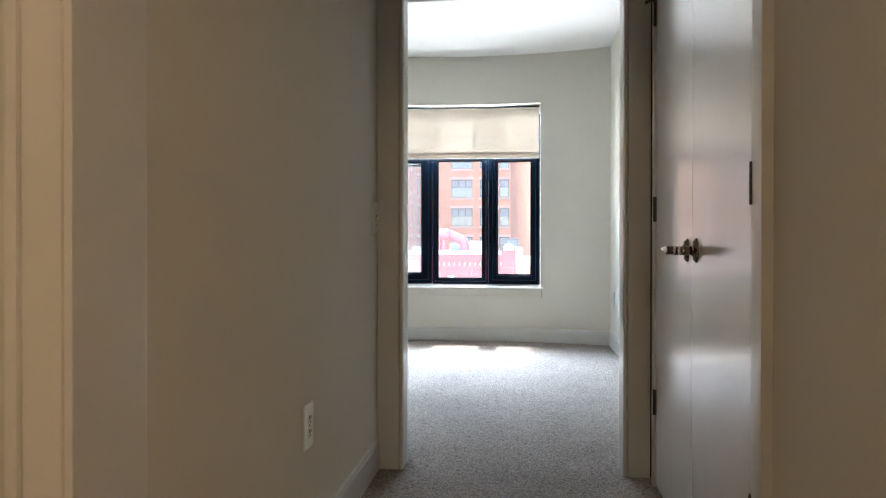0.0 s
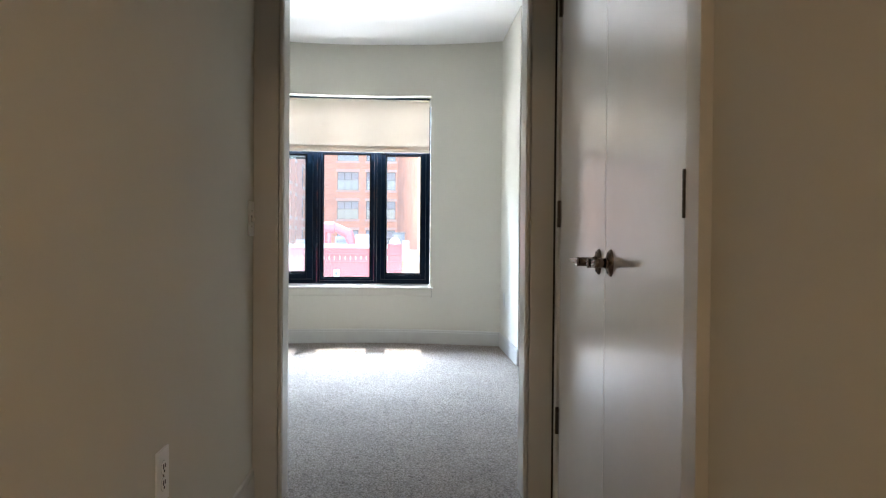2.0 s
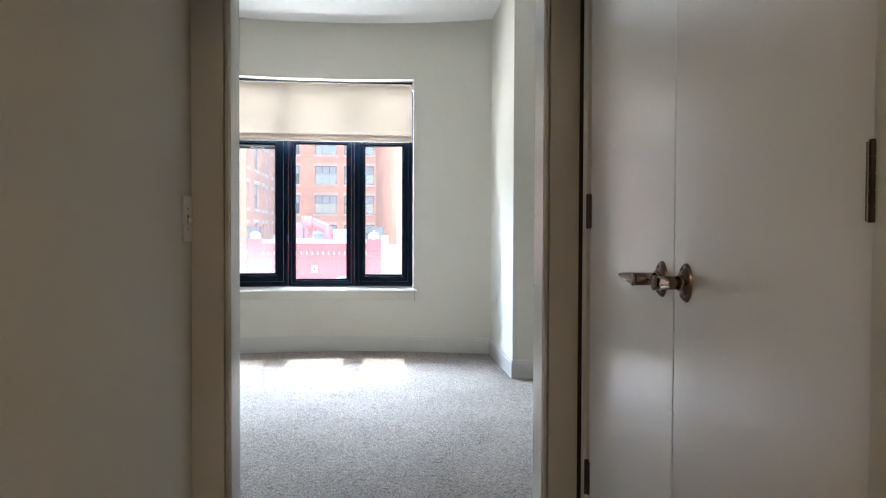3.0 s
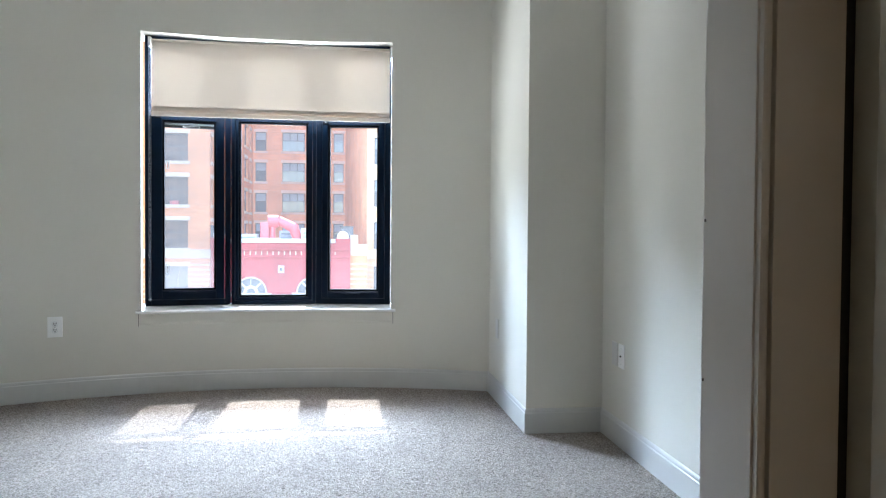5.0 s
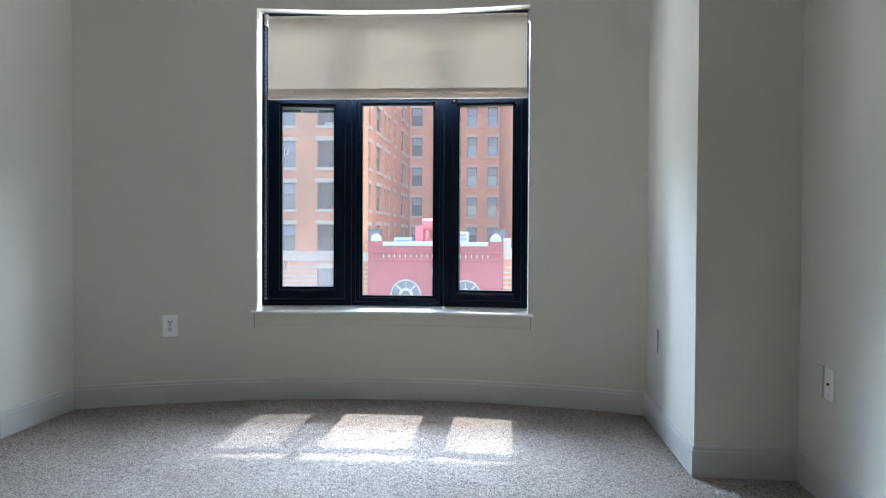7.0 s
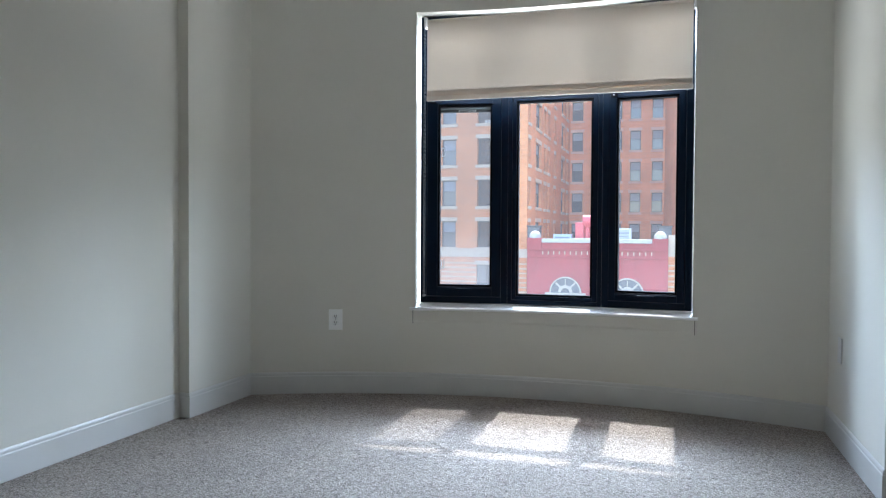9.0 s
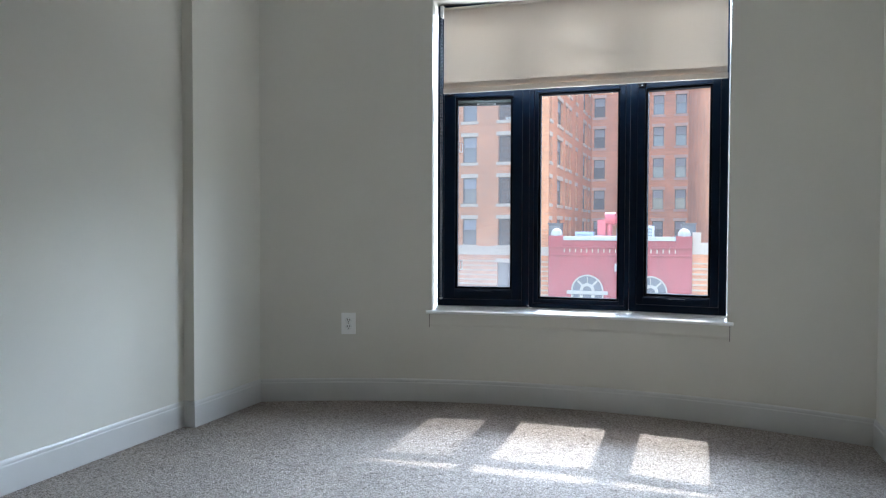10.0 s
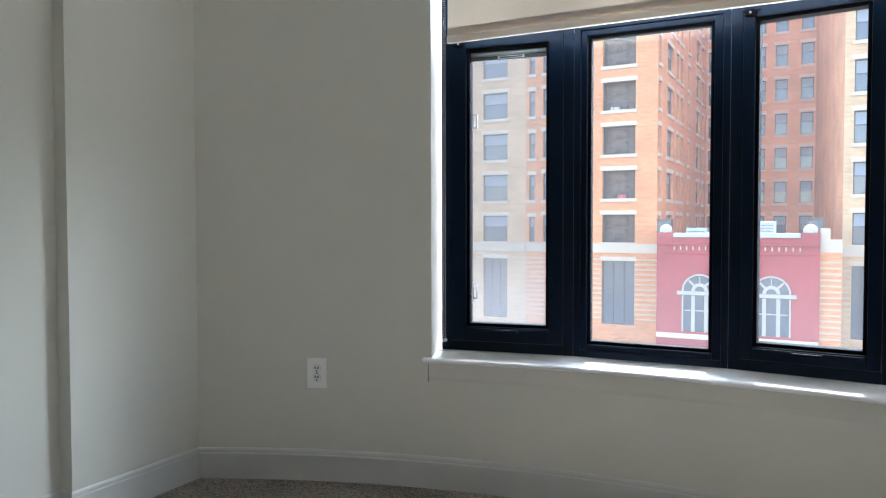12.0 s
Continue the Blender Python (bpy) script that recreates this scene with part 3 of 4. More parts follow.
    def band(us, pts):
        bm = bmesh.new()
        rs = [ring(bm, u, pts) for u in us]
        n = len(pts)
        for p, q in zip(rs, rs[1:]):
            for k in range(n):
                bm.faces.new((p[k], q[k], q[(k + 1) % n], p[(k + 1) % n]))
        bm.faces.new(rs[0])
        bm.faces.new(rs[-1][::-1])
        return bm

    R = BOW_R
    nose = [(R - 0.0005, 0.549), (R - 0.024, 0.549), (R - 0.030, 0.5535), (R - 0.032, 0.559), (R - 0.030, 0.5645), (R - 0.024, 0.569), (R - 0.0005, 0.569)]
    sill = thing("window_sill", "white painted window stool with a rounded nose and apron", "window sill", kind="structure")
    part("stool_nose", band(us, nose), SILL, sill, smooth=False)
    inner = [wl + 0.0004 + (wr - wl - 0.0008) * k / 24 for k in range(25)]
    part("stool_board", band(inner, [(R - 0.0005, 0.5485), (R + 0.20, 0.5485), (R + 0.20, 0.5915), (R + 0.086, 0.5915), (R + 0.080, 0.584), (R - 0.0005, 0.569)]), SILL, sill)
    b0, b1 = bow_angle(WIN_L - 0.012), bow_angle(WIN_R + 0.012)
    part("apron", band([b0 + (b1 - b0) * k / 30 for k in range(31)], [(R - 0.0005, 0.47), (R - 0.0015, 0.47), (R - 0.0045, 0.485), (R - 0.006, 0.5485), (R - 0.0005, 0.5485)]), WALL, sill)


    for x in (WIN_L - 0.014, WIN_R + 0.014):
        p, q = bow_point(bow_angle(x), R - 0.0002), bow_angle(x)
        jt = boxes((-0.0015, 0.0015, -0.0012, 0.0002, 0.462, 0.5480))
        bmesh.ops.transform(jt, matrix=Matrix.Translation((p.x, p.y, 0)) @ Matrix.Rotation(-q, 4, "Z"), verts=jt.verts)
        # thin dark strip drawn as the shadow line of the apron end
        part("end_shade", jt, SLOT_SHADE, sill, "dark strip for the shadow line at the apron end")


def build_shade():
    sh = thing("roller_shade", "cream roller shade drawn a quarter down over the window", "roller shade", pose(0, 0, 0))
    x0, x1, ya, yb = -1.397, 0.236, 4.468, 4.512
    top, hem = 2.412, 1.905

    def y(x):
        return ya + (yb - ya) * (x - x0) / (x1 - x0)

    bm = bmesh.new()
    cols = [x0 + (x1 - x0) * k / 24 for k in range(25)]
    rows = [hem + 0.04, hem + 0.06, hem + 0.2, top - 0.1, top]
    for off in (0.0, 0.0009):
        g = [[bm.verts.new((x, y(x) + off + 0.0012 * math.sin(k * 0.9) * (1 - j / 4), z)) for j, z in enumerate(rows)] for k, x in enumerate(cols)]
        for p, q in zip(g, g[1:]):
            for j in range(4):
                bm.faces.new((p[j], q[j], q[j + 1], p[j + 1]))
    part("fabric", bm, FABRIC, sh, smooth=True)
    tilt = Matrix.Translation((x0, ya, 0)) @ Matrix.Rotation(math.atan2(yb - ya, x1 - x0), 4, "Z")
    length = math.hypot(x1 - x0, yb - ya)
    hm = boxes((0, length, -0.004, 0.005, hem + 0.0335, hem + 0.066), bevel=0.002)
    bmesh.ops.transform(hm, matrix=tilt, verts=hm.verts)
    part("hem_pocket", hm, HEM, sh, "tan doubled hem of the shade")
    hb = boxes((-0.002, length + 0.004, -0.009, 0.009, hem, hem + 0.033), bevel=0.008)
    bmesh.ops.transform(hb, matrix=tilt, verts=hb.verts)
    part("hem_bar", hb, HEMBAR, sh)
    rl = bmesh.new()
    tube(rl, (0.0, 0.022, top + 0.004), (length, 0.022, top + 0.004), 0.021, seg=20)
    bmesh.ops.transform(rl, matrix=tilt, verts=rl.verts)
    part("roller", rl, FABRIC, sh, smooth=True)
    for xa in (-0.020, length + 0.004):
        br = boxes((xa, xa + 0.016, -0.012, 0.035, top - 0.035, top + 0.035), bevel=0.003)
        bmesh.ops.transform(br, matrix=tilt, verts=br.verts)
        part("bracket", br, PLASTIC, sh)
    ch = bmesh.new()
    bx, by = x0 - 0.012, ya - 0.018
    for off in (0.0, 0.007):
        z = 0.66
        while z < top:
            bmesh.ops.create_icosphere(ch, subdivisions=1, radius=0.0028, matrix=Matrix.Translation((bx + off, by + off * 0.5, z)))
            z += 0.0085
    part("bead_chain", ch, CHAIN, sh, smooth=True)
    tn = bmesh.new()
    tube(tn, (bx + 0.0045, by - 0.008, 0.645), (bx + 0.0045, by + 0.012, 0.645), 0.0075, seg=18)
    part("chain_tensioner", tn, CHAIN, sh)


# ---- closet doors ----
def build_closet():
    for n, (y0, y1, way, hy) in enumerate(((-1.259, -0.6322, -1, -1.2605), (-0.6282, -0.001, 1, 0.0065))):
        leaf = thing("closet_door", "white satin flush closet door leaf, closed, with a lever handle", "door", pose(0.607, (y0 + y1) / 2, 0.012), group="double closet doors")
        w = (y1 - y0) / 2
        part("panel", boxes((0, 0.035, -w, w, 0, 2.112), bevel=0.0008), DOORPAINT, leaf)
        for z in (1.946, 1.139, 0.342):
            hb = bmesh.new()
            yy = hy - (y0 + y1) / 2
            tube(hb, (-0.004, yy, z - 0.051), (-0.004, yy, z + 0.051), 0.0068, seg=12)
            for k in range(5):
                tube(hb, (-0.004, yy, z - 0.052 + k * 0.0206), (-0.004, yy, z - 0.034 + k * 0.0206), 0.0077, seg=12)
            box(hb, -0.0015, 0.0005, yy - (0.02 if way > 0 else -0.002), yy + (-0.002 if way > 0 else 0.02), z - 0.05, z + 0.05)
            part("hinge", hb, BRONZE, leaf, "dark metal butt hinge")
        if way > 0:
            st = bmesh.new()
            yy = hy - (y0 + y1) / 2
            tube(st, (-0.004, yy, 2.0), (-0.030, yy - 0.012, 2.0), 0.0035, seg=10)
            tube(st, (-0.004, yy, 2.0), (-0.034, yy + 0.020, 2.0), 0.0035, seg=10)
            tube(st, (-0.030, yy - 0.012, 2.0), (-0.036, yy - 0.015, 2.0), 0.008, seg=12)
            tube(st, (-0.034, yy + 0.020, 2.0), (-0.039, yy + 0.024, 2.0), 0.008, seg=12)
            tube(st, (-0.004, yy, 1.99), (-0.004, yy, 2.012), 0.008, seg=12)
            part("hinge_stop", st, STEEL, leaf, "small metal hinge pin door stop")
        # lever set: oval rose, neck, turned grip
        ly = (y1 - 0.062 if way < 0 else y0 + 0.062) - (y0 + y1) / 2
        handle = thing("lever_handle", "", "", None)
        handle.parent = leaf
        rose = bmesh.new()
        bmesh.ops.create_uvsphere(rose, u_segments=24, v_segments=12, radius=1.0, matrix=Matrix.Translation((0, ly, 0.973)) @ Matrix.Diagonal((0.015, 0.029, 0.040, 1)))
        bmesh.ops.bisect_plane(rose, geom=rose.verts[:] + rose.edges[:] + rose.faces[:], plane_co=(0.0, 0, 0), plane_no=(1, 0, 0), clear_outer=True)
        part("rose", rose, STEEL, handle, "satin nickel oval rose", smooth=True)
        for dz in (0.027, -0.027):
            sc = bmesh.new()
            tube(sc, (-0.004, ly, 0.973 + dz), (-0.0118, ly, 0.973 + dz), 0.0042, seg=10)
            part("screw", sc, SLOT_SHADE, handle)
        neck = bmesh.new()
        tube(neck, (-0.006, ly, 0.973), (-0.066, ly, 0.973), 0.0142, seg=20)
        tube(neck, (-0.010, ly, 0.973), (-0.017, ly, 0.973), 0.0168, seg=20)
        tube(neck, (-0.0655, ly, 0.973), (-0.069, ly, 0.973), 0.0152, seg=20)
        part("neck", neck, STEEL, handle, smooth=True)
        grip = bmesh.new()
        prev = None
        for k in range(15):
            f = k / 14
            c = Vector((-0.056 - 0.012 * f, ly + way * 0.086 * f, 0.973 + 0.004 * f * f))
            rx, rz = 0.0085 - 0.0055 * f, 0.0135 - 0.0085 * f * f
            ringv = [grip.verts.new((c.x + rx * math.cos(t), c.y, c.z + rz * math.sin(t))) for t in [j * math.tau / 14 for j in range(14)]]
            if prev:
                for j in range(14):
                    grip.faces.new((prev[j], ringv[j], ringv[(j + 1) % 14], prev[(j + 1) % 14]))
            else:
                grip.faces.new(ringv)
            prev = ringv
        grip.faces.new(prev[::-1])
        part("grip", grip, STEEL, handle, smooth=True)


# ---- outlets and switches ----
def wall_plate(name, label, m, kind):
    ob = thing(name, label, "outlet" if kind == "duplex" else "wall plate", m, group="wall plates")
    hw, hh = (0.0445, 0.067) if kind in ("duplex", "switch") else (0.039, 0.0625)
    pl = boxes((-hw, hw, -0.0055, 0.0, -hh, hh), bevel=0.0025)
    part("cover_plate", pl, BASE if kind == "blank" else PLASTIC, ob)
    if kind == "duplex":
        for z in (0.0205, -0.0205):
            face = bmesh.new()
            bmesh.ops.create_cone(face, cap_ends=True, segments=24, radius1=0.0168, radius2=0.0160, depth=0.003, matrix=Matrix.Translation((0, -0.0065, z)) @ Matrix.Rotation(radians(90), 4, "X"))
            rec = part("receptacle", face, PLASTIC, ob)
            gap = bmesh.new()
            bmesh.ops.create_cone(gap, cap_ends=True, segments=24, radius1=0.0180, radius2=0.0180, depth=0.0012, matrix=Matrix.Translation((0, -0.0056, z)) @ Matrix.Rotation(radians(90), 4, "X"))
            # grey disc drawn as the shade round the receptacle
            part("shadow_gap", gap, GREYBOX, rec)
            sl = boxes((-0.0092, -0.0040, -0.0088, -0.0078, z - 0.002, z + 0.0100), (0.0040, 0.0092, -0.0088, -0.0078, z - 0.001, z + 0.0092))
            tube(sl, (0, -0.0078, z - 0.0085), (0, -0.0086, z - 0.0085), 0.0040, seg=10)
            part("slots", sl, SLOT_SHADE, rec, "dark plug slots")
        sc = bmesh.new()
        tube(sc, (0, -0.0055, 0), (0, -0.0068, 0), 0.0032, seg=12)
        part("screw", sc, STEEL, ob)
    elif kind == "switch":
        part("switch_slot", boxes((-0.006, 0.006, -0.0062, -0.0050, -0.0125, 0.0125)), SLOT_SHADE, ob)
        part("toggle", boxes((-0.0045, 0.0045, -0.018, -0.005, -0.011, 0.003), bevel=0.002), PLASTIC, ob)
        for z in (0.030, -0.030):
            sc = bmesh.new()
            tube(sc, (0, -0.0054, z), (0, -0.0066, z), 0.0032, seg=12)
            part("screw", sc, STEEL, ob)
    elif kind == "jack":
        jk = bmesh.new()
        tube(jk, (0, -0.005, 0.0), (0, -0.012, 0.0), 0.0050, seg=12)
        part("coax_jack", jk, BRONZE, ob)
        for z in (0.042, -0.042):
            sc = tube(bmesh.new(), (0, -0.0054, z), (0, -0.0064, z), 0.0028, seg=12)
            part("screw", sc, GREYBOX, ob)
    return ob


def build_plates():
    u = bow_angle(-1.956)
    p = bow_point(u, BOW_R)
    wall_plate("outlet", "white duplex outlet on the curved wall beside the window", Matrix.Translation((p.x, p.y, 0.482)) @ Matrix.Rotation(-u, 4, "Z"), "duplex")
    wall_plate("outlet", "white duplex outlet low on the hall wall", pose(HALL_L, -0.937, 0.458, 0, 0, 90), "duplex")
    wall_plate("wall_plate", "white cable plate with a small jack above the baseboard", pose(EAST, 2.921, 0.478, 0, 0, -90), "jack")
    wall_plate("wall_plate", "white blank cover plate next to a cable plate", pose(EAST, 3.018, 0.478, 0, 0, -90), "blank")
    wall_plate("wall_plate", "white blank cover plate on the side of the column", pose(COL_X, 4.008, 0.485, 0, 0, -90), "blank")
    wall_plate("light_switch", "white toggle light switch beside the doorway", pose(HALL_L, 0.075, 1.123, 0, 0, 90), "switch")


def build_foyer_lamp():
    lamp = thing("ceiling_lamp", "unseen warm flush ceiling lamp with an opal drum, lit", "ceiling lamp", pose(-0.60, -4.2, 2.6), group="foyer lamps")
    pan = bmesh.new()
    tube(pan, (0, 0, 0), (0, 0, -0.02), 0.17, seg=32)
    part("pan", pan, STEEL, lamp)
    drum = bmesh.new()
    tube(drum, (0, 0, -0.02), (0, 0, -0.09), 0.16, 0.15, seg=32)
    part("diffuser", drum, LAMP, lamp, "glowing opal diffuser")
    # second lamp, added out of view to brighten the left hall wall
    copy_thing(lamp, pose(1.42, -3.8, 2.6))


# ---- the street outside ----
STOREY, FIRST = 2.94, -0.07
GROUND = -7.6


def far_window(w, h, double=False, glazing=None):
    """Meshes of one far window: frame, lower pane, upper pane. Local: x along, y outwards from the face (negative), z from the sill."""
    fr = boxes((0, 0.07, 0, 0.1, 0, h), (w - 0.07, w, 0, 0.1, 0, h), (0.07, w - 0.07, 0, 0.1, 0, 0.07), (0.07, w - 0.07, 0, 0.1, h - 0.07, h), (0.07, w - 0.07, 0.01, 0.09, h * 0.55, h * 0.55 + 0.06))
    if double:
        for k in (1, 2):
            box(fr, w * k / 3 - 0.04, w * k / 3 + 0.04, 0.008, 0.092, 0.07, h - 0.07)
    lo = boxes((0.05, w - 0.05, 0.05, 0.07, 0.05, h * 0.56))
    hi = boxes((0.05, w - 0.05, 0.045, 0.065, h * 0.56 + 0.03, h - 0.05))
    return mesh_of(fr, "window_frame", FARFRAME), mesh_of(lo, "lower_pane", glazing), mesh_of(hi, "upper_pane", BLIND)


def facade(name, label, origin, turn, length, top, groups, mat, band=True, edge=None, first=FIRST):
    """A house front in its own plane: groups of (start, width, storeys, height, kind)."""
    m = Matrix.Translation(origin) @ Matrix.Rotation(turn, 4, "Z")
    house = thing(name, label, "building", m)
    holes, us, vs = [], {0.0, length}, {GROUND, top, -0.15, -0.77}
    for s, w, floors, h, kind in groups:
        us |= {s, s + w}
        for k in floors:
            z = first + STOREY * k
            vs |= {z, z + h}
            holes.append((s, s + w, z, z + h, kind))
    if band:
        for s, w, floors, h, kind in groups:
            if kind == "balcony" or kind == "wide":
                vs |= {-1.3, -5.6}
                holes.append((s, s + w, -5.6, -1.3, "shop"))
    us, vs = sorted(us), sorted(vs)

    def hollow(u, v):
        return any(a < u < b and c < v < d for a, b, c, d, _ in holes)

    part("wall", cells(us, vs, hollow, lambda u, v, d: (u, 0.35 * d, v)), mat, house)
    part("backing", boxes((0.2, length - 0.2, 0.9, 1.0, GROUND, top - 0.2)), DARKROOM, house)
    meshes = {}
    for a, b, c, d, kind in holes:
        w, h = b - a, d - c
        key = (round(w, 3), round(h, 3), kind)
        if key not in meshes:
            fw = far_window(w, h, kind in ("double", "shop"), DIMPANE if kind == "balcony" else PANE)
            lin = mesh_of(boxes((-0.12, w + 0.12, -0.05, 0.2, h, h + 0.28)), "lintel", edge or STONE)
            sil = mesh_of(boxes((-0.12, w + 0.12, -0.09, 0.3, -0.22, 0.0)), "sill", edge or STONE)
            rail = None
            if kind == "balcony":
                rb = boxes((0, w, -0.02, 0.02, 0.55, 0.6), (0, w, -0.02, 0.02, 0.3, 0.33))
                for k in range(1, 6):
                    box(rb, w * k / 6 - 0.015, w * k / 6 + 0.015, -0.015, 0.015, 0.0, 0.55)
                rail = mesh_of(rb, "railing", FARFRAME)
            meshes[key] = (*fw, lin, sil, rail)
        fr, lo, hi, lin, sil, rail = meshes[key]
        back = 0.72 if kind == "balcony" else 0.16
        wob = part("window", fr, None, house)
        wob.location = (a, back, c)
        part("lower_pane", lo, None, wob)
        part("upper_pane", hi if kind != "shop" and kind != "balcony" else lo, None, wob).location = (0, 0, 0) if kind != "shop" and kind != "balcony" else (0, 0.012, h * 0.44)
        part("lintel", lin, None, house).location = (a, 0, c)
        if kind != "shop":
            part("sill", sil, None, house).location = (a, 0, c)
        if rail:
            part("railing", rail, None, house).location = (a, 0.06, c)
    if band:
        part("stone_band", boxes((-0.06, length + 0.06, -0.07, -0.002, -0.77, -0.15), bevel=0.02), STONE, house)
        z = -1.15
        while z > -5.4:
            pieces, cuts = [], sorted((h[0], h[1]) for h in holes if h[4] == "shop")
            x = -0.03
            for c0, c1 in cuts + [(length + 0.03, 0)]:
                if c0 - x > 0.05:
                    pieces.append((x, c0, -0.045, -0.002, z - 0.11, z))
                x = c1
            part("stone_course", boxes(*pieces), TANSTONE, house)
            z -= 0.33
    return house


def build_street():
    setting("ground", boxes((-400, 400, 6.5, 600, GROUND - 0.5, GROUND)), ASPHALT, "grey asphalt street far below the window", "street")
    rows = range(0, 7)
    facade("apartment_building", "orange brick apartment house with stone lintels and open balconies", (-18.9, 50, 0), 0, 9.1, 24, [(0.22, 0.42, rows, 1.75, "plain"), (1.25, 1.05, rows, 1.85, "plain"), (2.85, 1.05, rows, 1.85, "plain"), (5.47, 2.2, rows, 1.87, "balcony")], BRICK)
    facade("apartment_building", "buff brick apartment house with wide grey windows", (-32, 50, 0), 0, 13.1, 24, [(2.2, 1.92, rows, 1.86, "wide"), (6.2, 1.92, rows, 1.86, "wide"), (9.74, 1.92, rows, 1.86, "wide")], BRICKTAN)
    facade("apartment_building", "orange brick courtyard wing in sidelong view", (-9.8, 50.02, 0), math.pi / 2, 21, 24, [(0.33, 0.72, rows, 1.8, "plain"), (3.16, 2.06, rows, 1.85, "plain"), (6.53, 0.91, rows, 1.85, "plain"), (8.26, 0.83, rows, 1.85, "plain"), (11.36, 0.80, rows, 1.85, "plain"), (15.52, 1.8, rows, 1.85, "plain"), (18.6, 1.0, rows, 1.85, "plain")], BRICK, band=False)
    facade("apartment_building", "red brick courtyard front with rows of sash windows", (-11, 71, 0), 0, 11.5, 26, [(1.4, 1.04, rows, 1.83, "plain"), (3.95, 2.15, rows, 1.83, "double"), (6.87, 0.97, rows, 1.83, "plain"), (8.87, 0.97, rows, 1.83, "plain")], BRICKDARK, band=False, edge=PINKSTONE, first=0.03)
    facade("apartment_building", "blank courtyard wing in orange brick, lightened as if lit", (-0.97, 70.99, 0), math.atan2(-21, 1.77), 21.05, 24, [], BRICKLIT, band=False)
    facade("apartment_building", "buff brick apartment wing with tall grey windows", (0.8, 50, 0), 0, 16, 24, [(0.5, 1.5, rows, 1.86, "wide"), (4.2, 2.0, rows, 1.86, "wide"), (8.2, 2.0, rows, 1.86, "wide")], BRICKTAN)
    # unidentified red object and a covered chair, both drawn as lidded boxes
    for name, label, x, k, w, h, mat in (("balcony_object", "small red object on an apartment balcony, drawn as a lidded box", -12.15, 1, 0.55, 0.26, REDPIPE), ("balcony_object", "pale covered chair on an apartment balcony, drawn as a box", -12.6, 3, 0.6, 0.22, WHITE)):
        bx = thing(name, label, "box", pose(x, 50.19, FIRST + STOREY * k))
        part("body", boxes((-w / 2, w / 2, -0.10, 0.13, 0.0, h * 0.75), bevel=0.02), mat, bx)
        part("lid", boxes((-w / 2 - 0.02, w / 2 + 0.02, -0.115, 0.145, h * 0.75, h), bevel=0.03), mat, bx)
    build_red_house()


def arch_window(cx, house):
    """Round-headed window with fan bars, a cross bar and white mullions; the house front is at y 0."""
    w, top, spring, bottom = 1.0, -1.83, -2.85, -5.3
    ring_bm = bmesh.new()

    def arc(r0, r1, y0, y1, n=20):
        prev = None
        for k in range(n + 1):
            t = math.pi * k / n
            vs = [ring_bm.verts.new((cx + r * math.cos(t), y, spring + r * math.sin(t))) for r, y in ((r0, y0), (r1, y0), (r1, y1), (r0, y1))]
            if prev:
                for j in range(4):
                    ring_bm.faces.new((prev[j], vs[j], vs[(j + 1) % 4], prev[(j + 1) % 4]))
            prev = vs

    arc(0.93, 1.02, -0.10, 0.05)
    arc(0.28, 0.47, -0.09, 0.05)
    for t, half in ((45, 0.06), (90, 0.022), (135, 0.06)):
        d = Vector((math.cos(radians(t)), 0, math.sin(radians(t))))
        n = Vector((-d.z, 0, d.x)) * half
        q = [Vector((cx, 0, spring)) + d * r + s * n for r, s in ((0.46, -1), (0.88, -1), (0.88, 1), (0.46, 1))]
        f = [ring_bm.verts.new((p.x, -0.07, p.z)) for p in q] + [ring_bm.verts.new((p.x, 0.05, p.z)) for p in q]
        for a in ((0, 1, 2, 3), (4, 5, 6, 7), (0, 1, 5, 4), (1, 2, 6, 5), (2, 3, 7, 6), (3, 0, 4, 7)):
            ring_bm.faces.new([f[i] for i in a])
    box(ring_bm, cx - 1.3, cx + 1.3, -0.14, 0.05, spring - 0.24, spring - 0.02)
    for x, hw in ((-0.975, 0.045), (0.975, 0.045), (-0.37, 0.105), (0.37, 0.105)):
        box(ring_bm, cx + x - hw, cx + x + hw, -0.08, 0.05, bottom, spring - 0.28)
    box(ring_bm, cx - 0.84, cx + 0.84, -0.06, 0.05, -4.06, -4.0)
    win = part("arched_window", ring_bm, ARCHPAINT, house, "cream white round-headed window with fan bars")
    pane = bmesh.new()
    vs = [pane.verts.new((cx + 0.95 * math.cos(math.pi * k / 20), -0.012, spring + 0.95 * math.sin(math.pi * k / 20))) for k in range(21)]
    vs += [pane.verts.new((cx - 0.95, -0.012, bottom)), pane.verts.new((cx + 0.95, -0.012, bottom))]
    pane.faces.new(vs)
    ext = bmesh.ops.extrude_face_region(pane, geom=pane.faces[:])
    bmesh.ops.translate(pane, vec=(0, 0.03, 0), verts=[v for v in ext["geom"] if isinstance(v, bmesh.types.BMVert)])
    part("pane", pane, PANE, win)


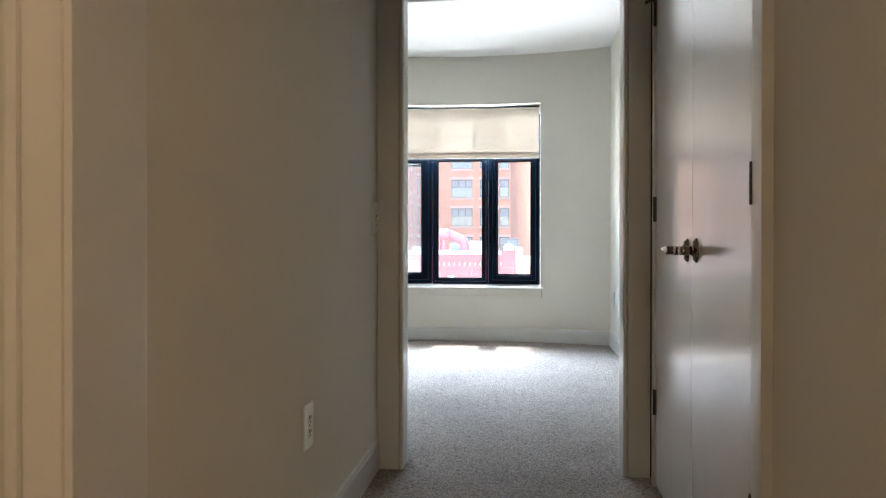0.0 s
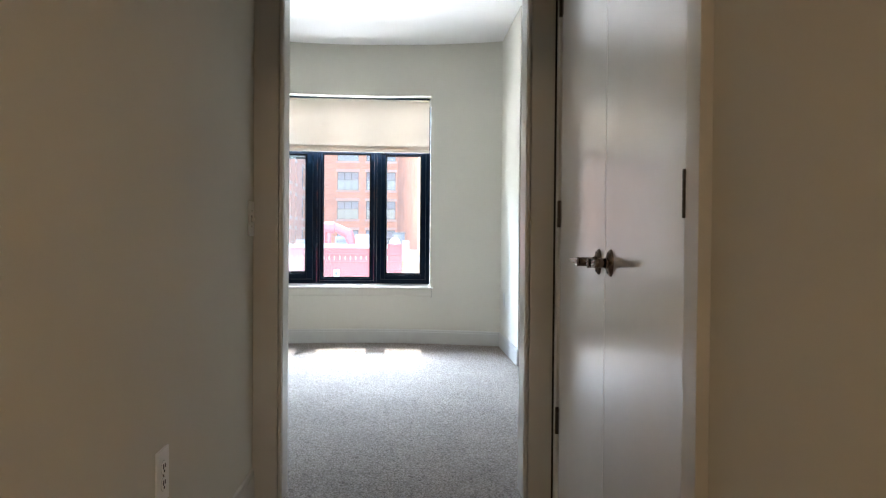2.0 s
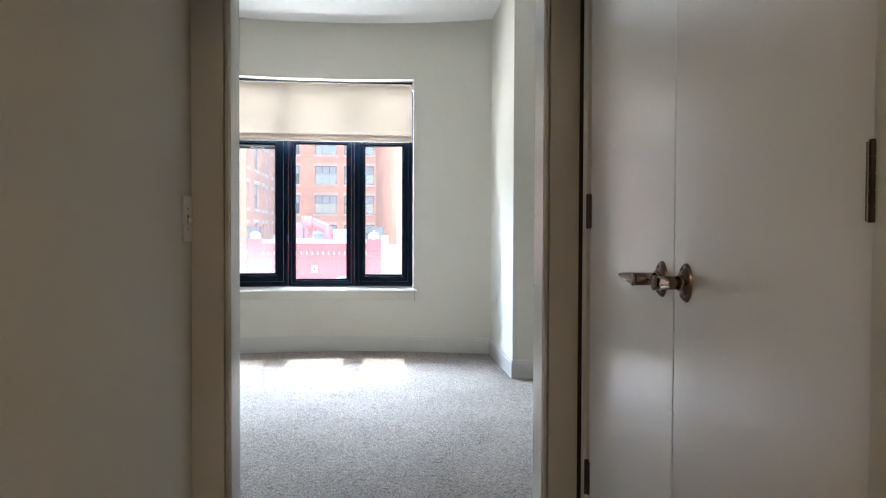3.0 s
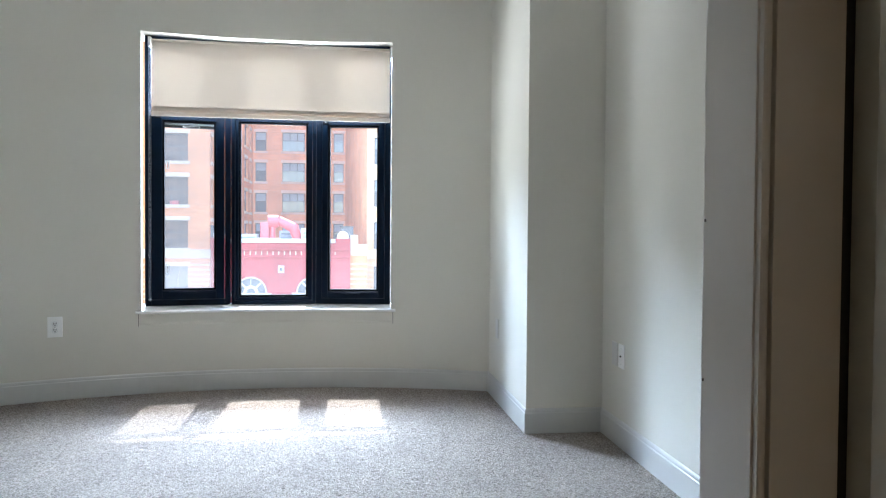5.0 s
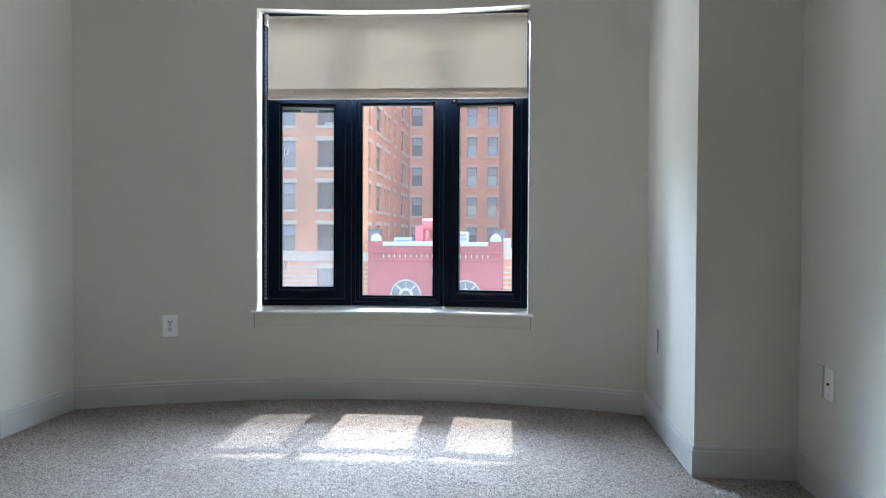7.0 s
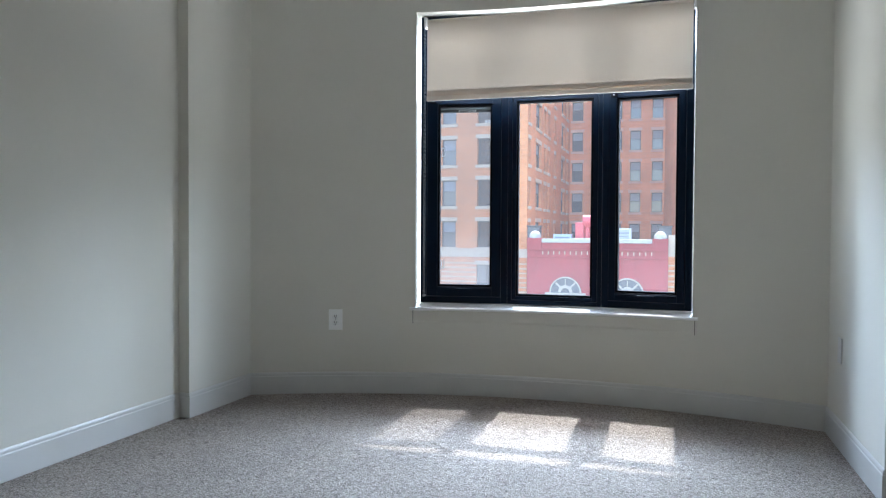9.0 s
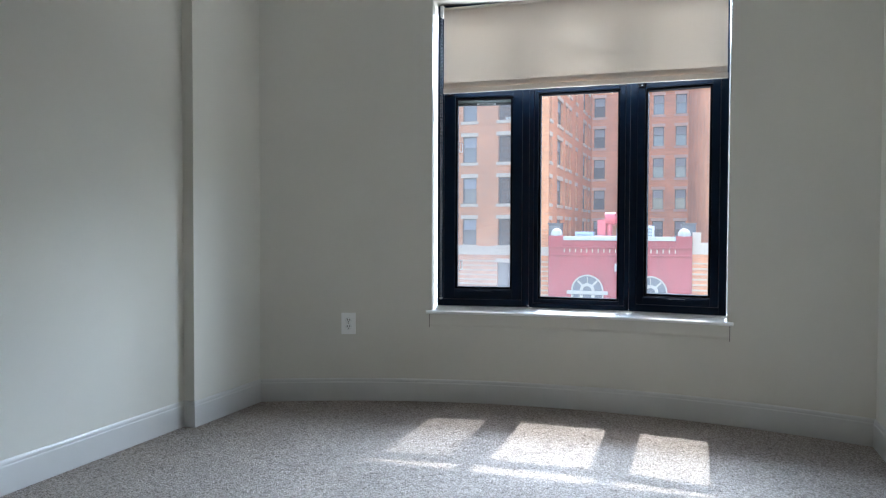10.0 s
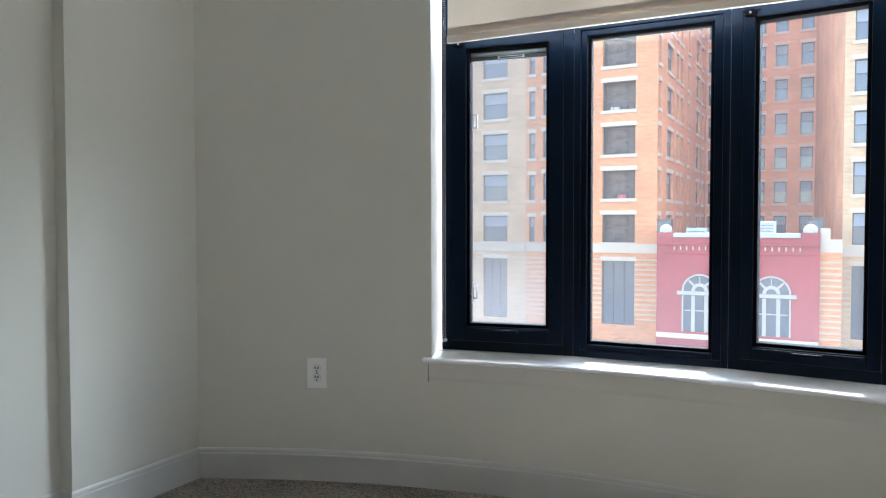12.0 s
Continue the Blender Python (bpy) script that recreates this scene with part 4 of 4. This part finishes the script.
def build_red_house():
    x0, x1 = -9.17, -0.32
    house = thing("red_house", "low red painted brick house with white arched windows", "building", pose(0, 47, 0))
    part("wall", boxes((x0, x1, 0, 3.5, GROUND, 0.32)), REDPAINT, house)
    part("parapet", boxes((x0, x0 + 0.95, -0.10, 0.6, -0.05, 0.66), (x1 - 0.95, x1, -0.10, 0.6, -0.05, 0.66), (x0 + 0.95, x1 - 0.95, -0.06, 0.5, 0.02, 0.36), bevel=0.02), REDPAINT, house)
    part("coping", boxes((x0 + 0.97, x1 - 0.97, -0.16, 0.6, 0.362, 0.62), bevel=0.03), WHITE, house)
    part("cornice", boxes((x0 + 0.02, x1 - 0.02, -0.14, -0.002, -0.12, 0.0), (x0 + 0.02, x1 - 0.02, -0.09, -0.002, -0.62, -0.52), bevel=0.02), REDPAINT, house)
    dent = mesh_of(boxes((0, 0.06, -0.06, -0.002, -0.42, -0.18)), "dentil", STONE)
    x = x0 + 1.0
    while x < x1 - 1.0:
        part("dentil", dent, None, house).location = (x, 0, 0)
        x += 0.36
    for bx in (x0 + 0.48, x1 - 0.48):
        ball = bmesh.new()
        bmesh.ops.create_uvsphere(ball, u_segments=20, v_segments=12, radius=0.38, matrix=Matrix.Translation((bx, 0.25, 0.76)))
        part("ball_finial", ball, WHITE, house, "white round finial", smooth=True)
    arch_window(-6.65, house)
    arch_window(-2.75, house)
    part("plaque", boxes((-4.95, -4.55, -0.05, -0.002, -1.6, -1.1), bevel=0.02), WHITE, house)
    part("lamp", boxes((-4.82, -4.68, -0.25, -0.05, -1.45, -1.25), bevel=0.03), FARFRAME, house)
    part("stone_base", boxes((x0, x1, -0.08, -0.002, -5.75, -5.45), bevel=0.02), STONE, house)
    part("roof", boxes((x0 + 0.2, x1 - 0.2, 0.62, 3.4, 0.325, 0.36)), ROOF, house)
    # roof equipment
    duct = thing("roof_duct", "red sheet metal exhaust duct with a hood on a low roof", "duct", pose(-5.2, 49.2, 0.36))
    part("housing", boxes((-1.1, -0.55, -0.35, 0.35, 0.0, 1.35), bevel=0.06), REDPIPE, duct)
    db = bmesh.new()
    tube(db, (-0.35, 0, 0.05), (-0.35, 0, 1.25), 0.20, seg=20)
    tube(db, (-0.62, 0, 1.42), (0.06, 0, 1.42), 0.42, seg=24)
    part("fan_drum", db, REDPIPE, duct)
    el = bmesh.new()
    tube(el, (0.04, 0, 1.5), (1.05, 0, 1.0), 0.30, 0.36, seg=16)
    tube(el, (1.0, 0, 1.15), (1.3, 0, 0.30), 0.36, 0.30, seg=16)
    tube(el, (1.3, 0, 0.32), (1.3, 0, 0.0), 0.30, seg=16)
    part("elbow", el, REDPIPE, duct)
    for vx in (-9.0, -0.55):
        vent = thing("roof_vent", "dark grey louvred vent box behind a parapet", "vent", pose(vx, 48.6, 0.36))
        part("casing", boxes((-0.42, 0.42, -0.35, 0.35, 0.0, 1.05), bevel=0.03), FARFRAME, vent)
        part("cap", boxes((-0.48, 0.48, -0.41, 0.41, 1.052, 1.12), bevel=0.02), FARFRAME, vent)
        part("louvre", boxes(*[(-0.36, 0.36, -0.37, -0.352, 0.2 + 0.16 * k, 0.29 + 0.16 * k) for k in range(5)]), PANE, vent)
    for name, x, y, w, d, h, mat, label in (("roof_unit", -7.1, 49.0, 1.2, 1.1, 0.55, BLUEBOX, "blue grey air conditioning unit on a flat roof"), ("roof_unit", -4.3, 50.2, 1.7, 0.8, 0.8, BLUEBOX, "long blue grey duct box on a flat roof"), ("roof_unit", -3.1, 48.6, 0.9, 0.9, 0.95, GREYBOX, "grey air conditioning unit on a flat roof"), ("roof_hatch", -5.7, 48.4, 1.4, 0.7, 0.3, WHITE, "white low roof curb under a duct")):
        u = thing(name, label, "roof unit", pose(x, y, 0.36))
        part("casing", boxes((-w / 2, w / 2, -d / 2, d / 2, 0.06, h), bevel=0.02), mat, u)
        part("feet", boxes((-w / 2 + 0.1, -w / 2 + 0.2, -d / 2, d / 2, 0, 0.06), (w / 2 - 0.2, w / 2 - 0.1, -d / 2, d / 2, 0, 0.06)), FARFRAME, u)
        if name == "roof_unit":
            part("grille", boxes(*[(-w / 2 + 0.1, w / 2 - 0.1, -d / 2 - 0.012, -d / 2 - 0.001, 0.14 + 0.09 * k, 0.18 + 0.09 * k) for k in range(int((h - 0.2) / 0.09))]), FARFRAME, u)
    wallr = thing("party_wall", "stone topped low wall beside the red house", "wall", pose(-0.315, 47.3, 0))
    part("wall", boxes((0.0, 1.1, 0, 2.0, GROUND, -0.45)), BRICK, wallr)
    for k in range(14):
        part("stone_course", boxes((0.0, 1.08, -0.045, -0.002, -1.06 - 0.33 * k, -0.95 - 0.33 * k)), TANSTONE, wallr)
    part("stone_top", boxes((0.0, 1.1, -0.05, 2.0, -0.449, 0.25), (0.0, 0.5, 0.0, 0.6, 0.25, 0.9), bevel=0.02), STONE, wallr)


build_floor()
build_walls()
build_trim()
build_window()
build_shade()
build_closet()
build_plates()
build_foyer_lamp()
build_street()
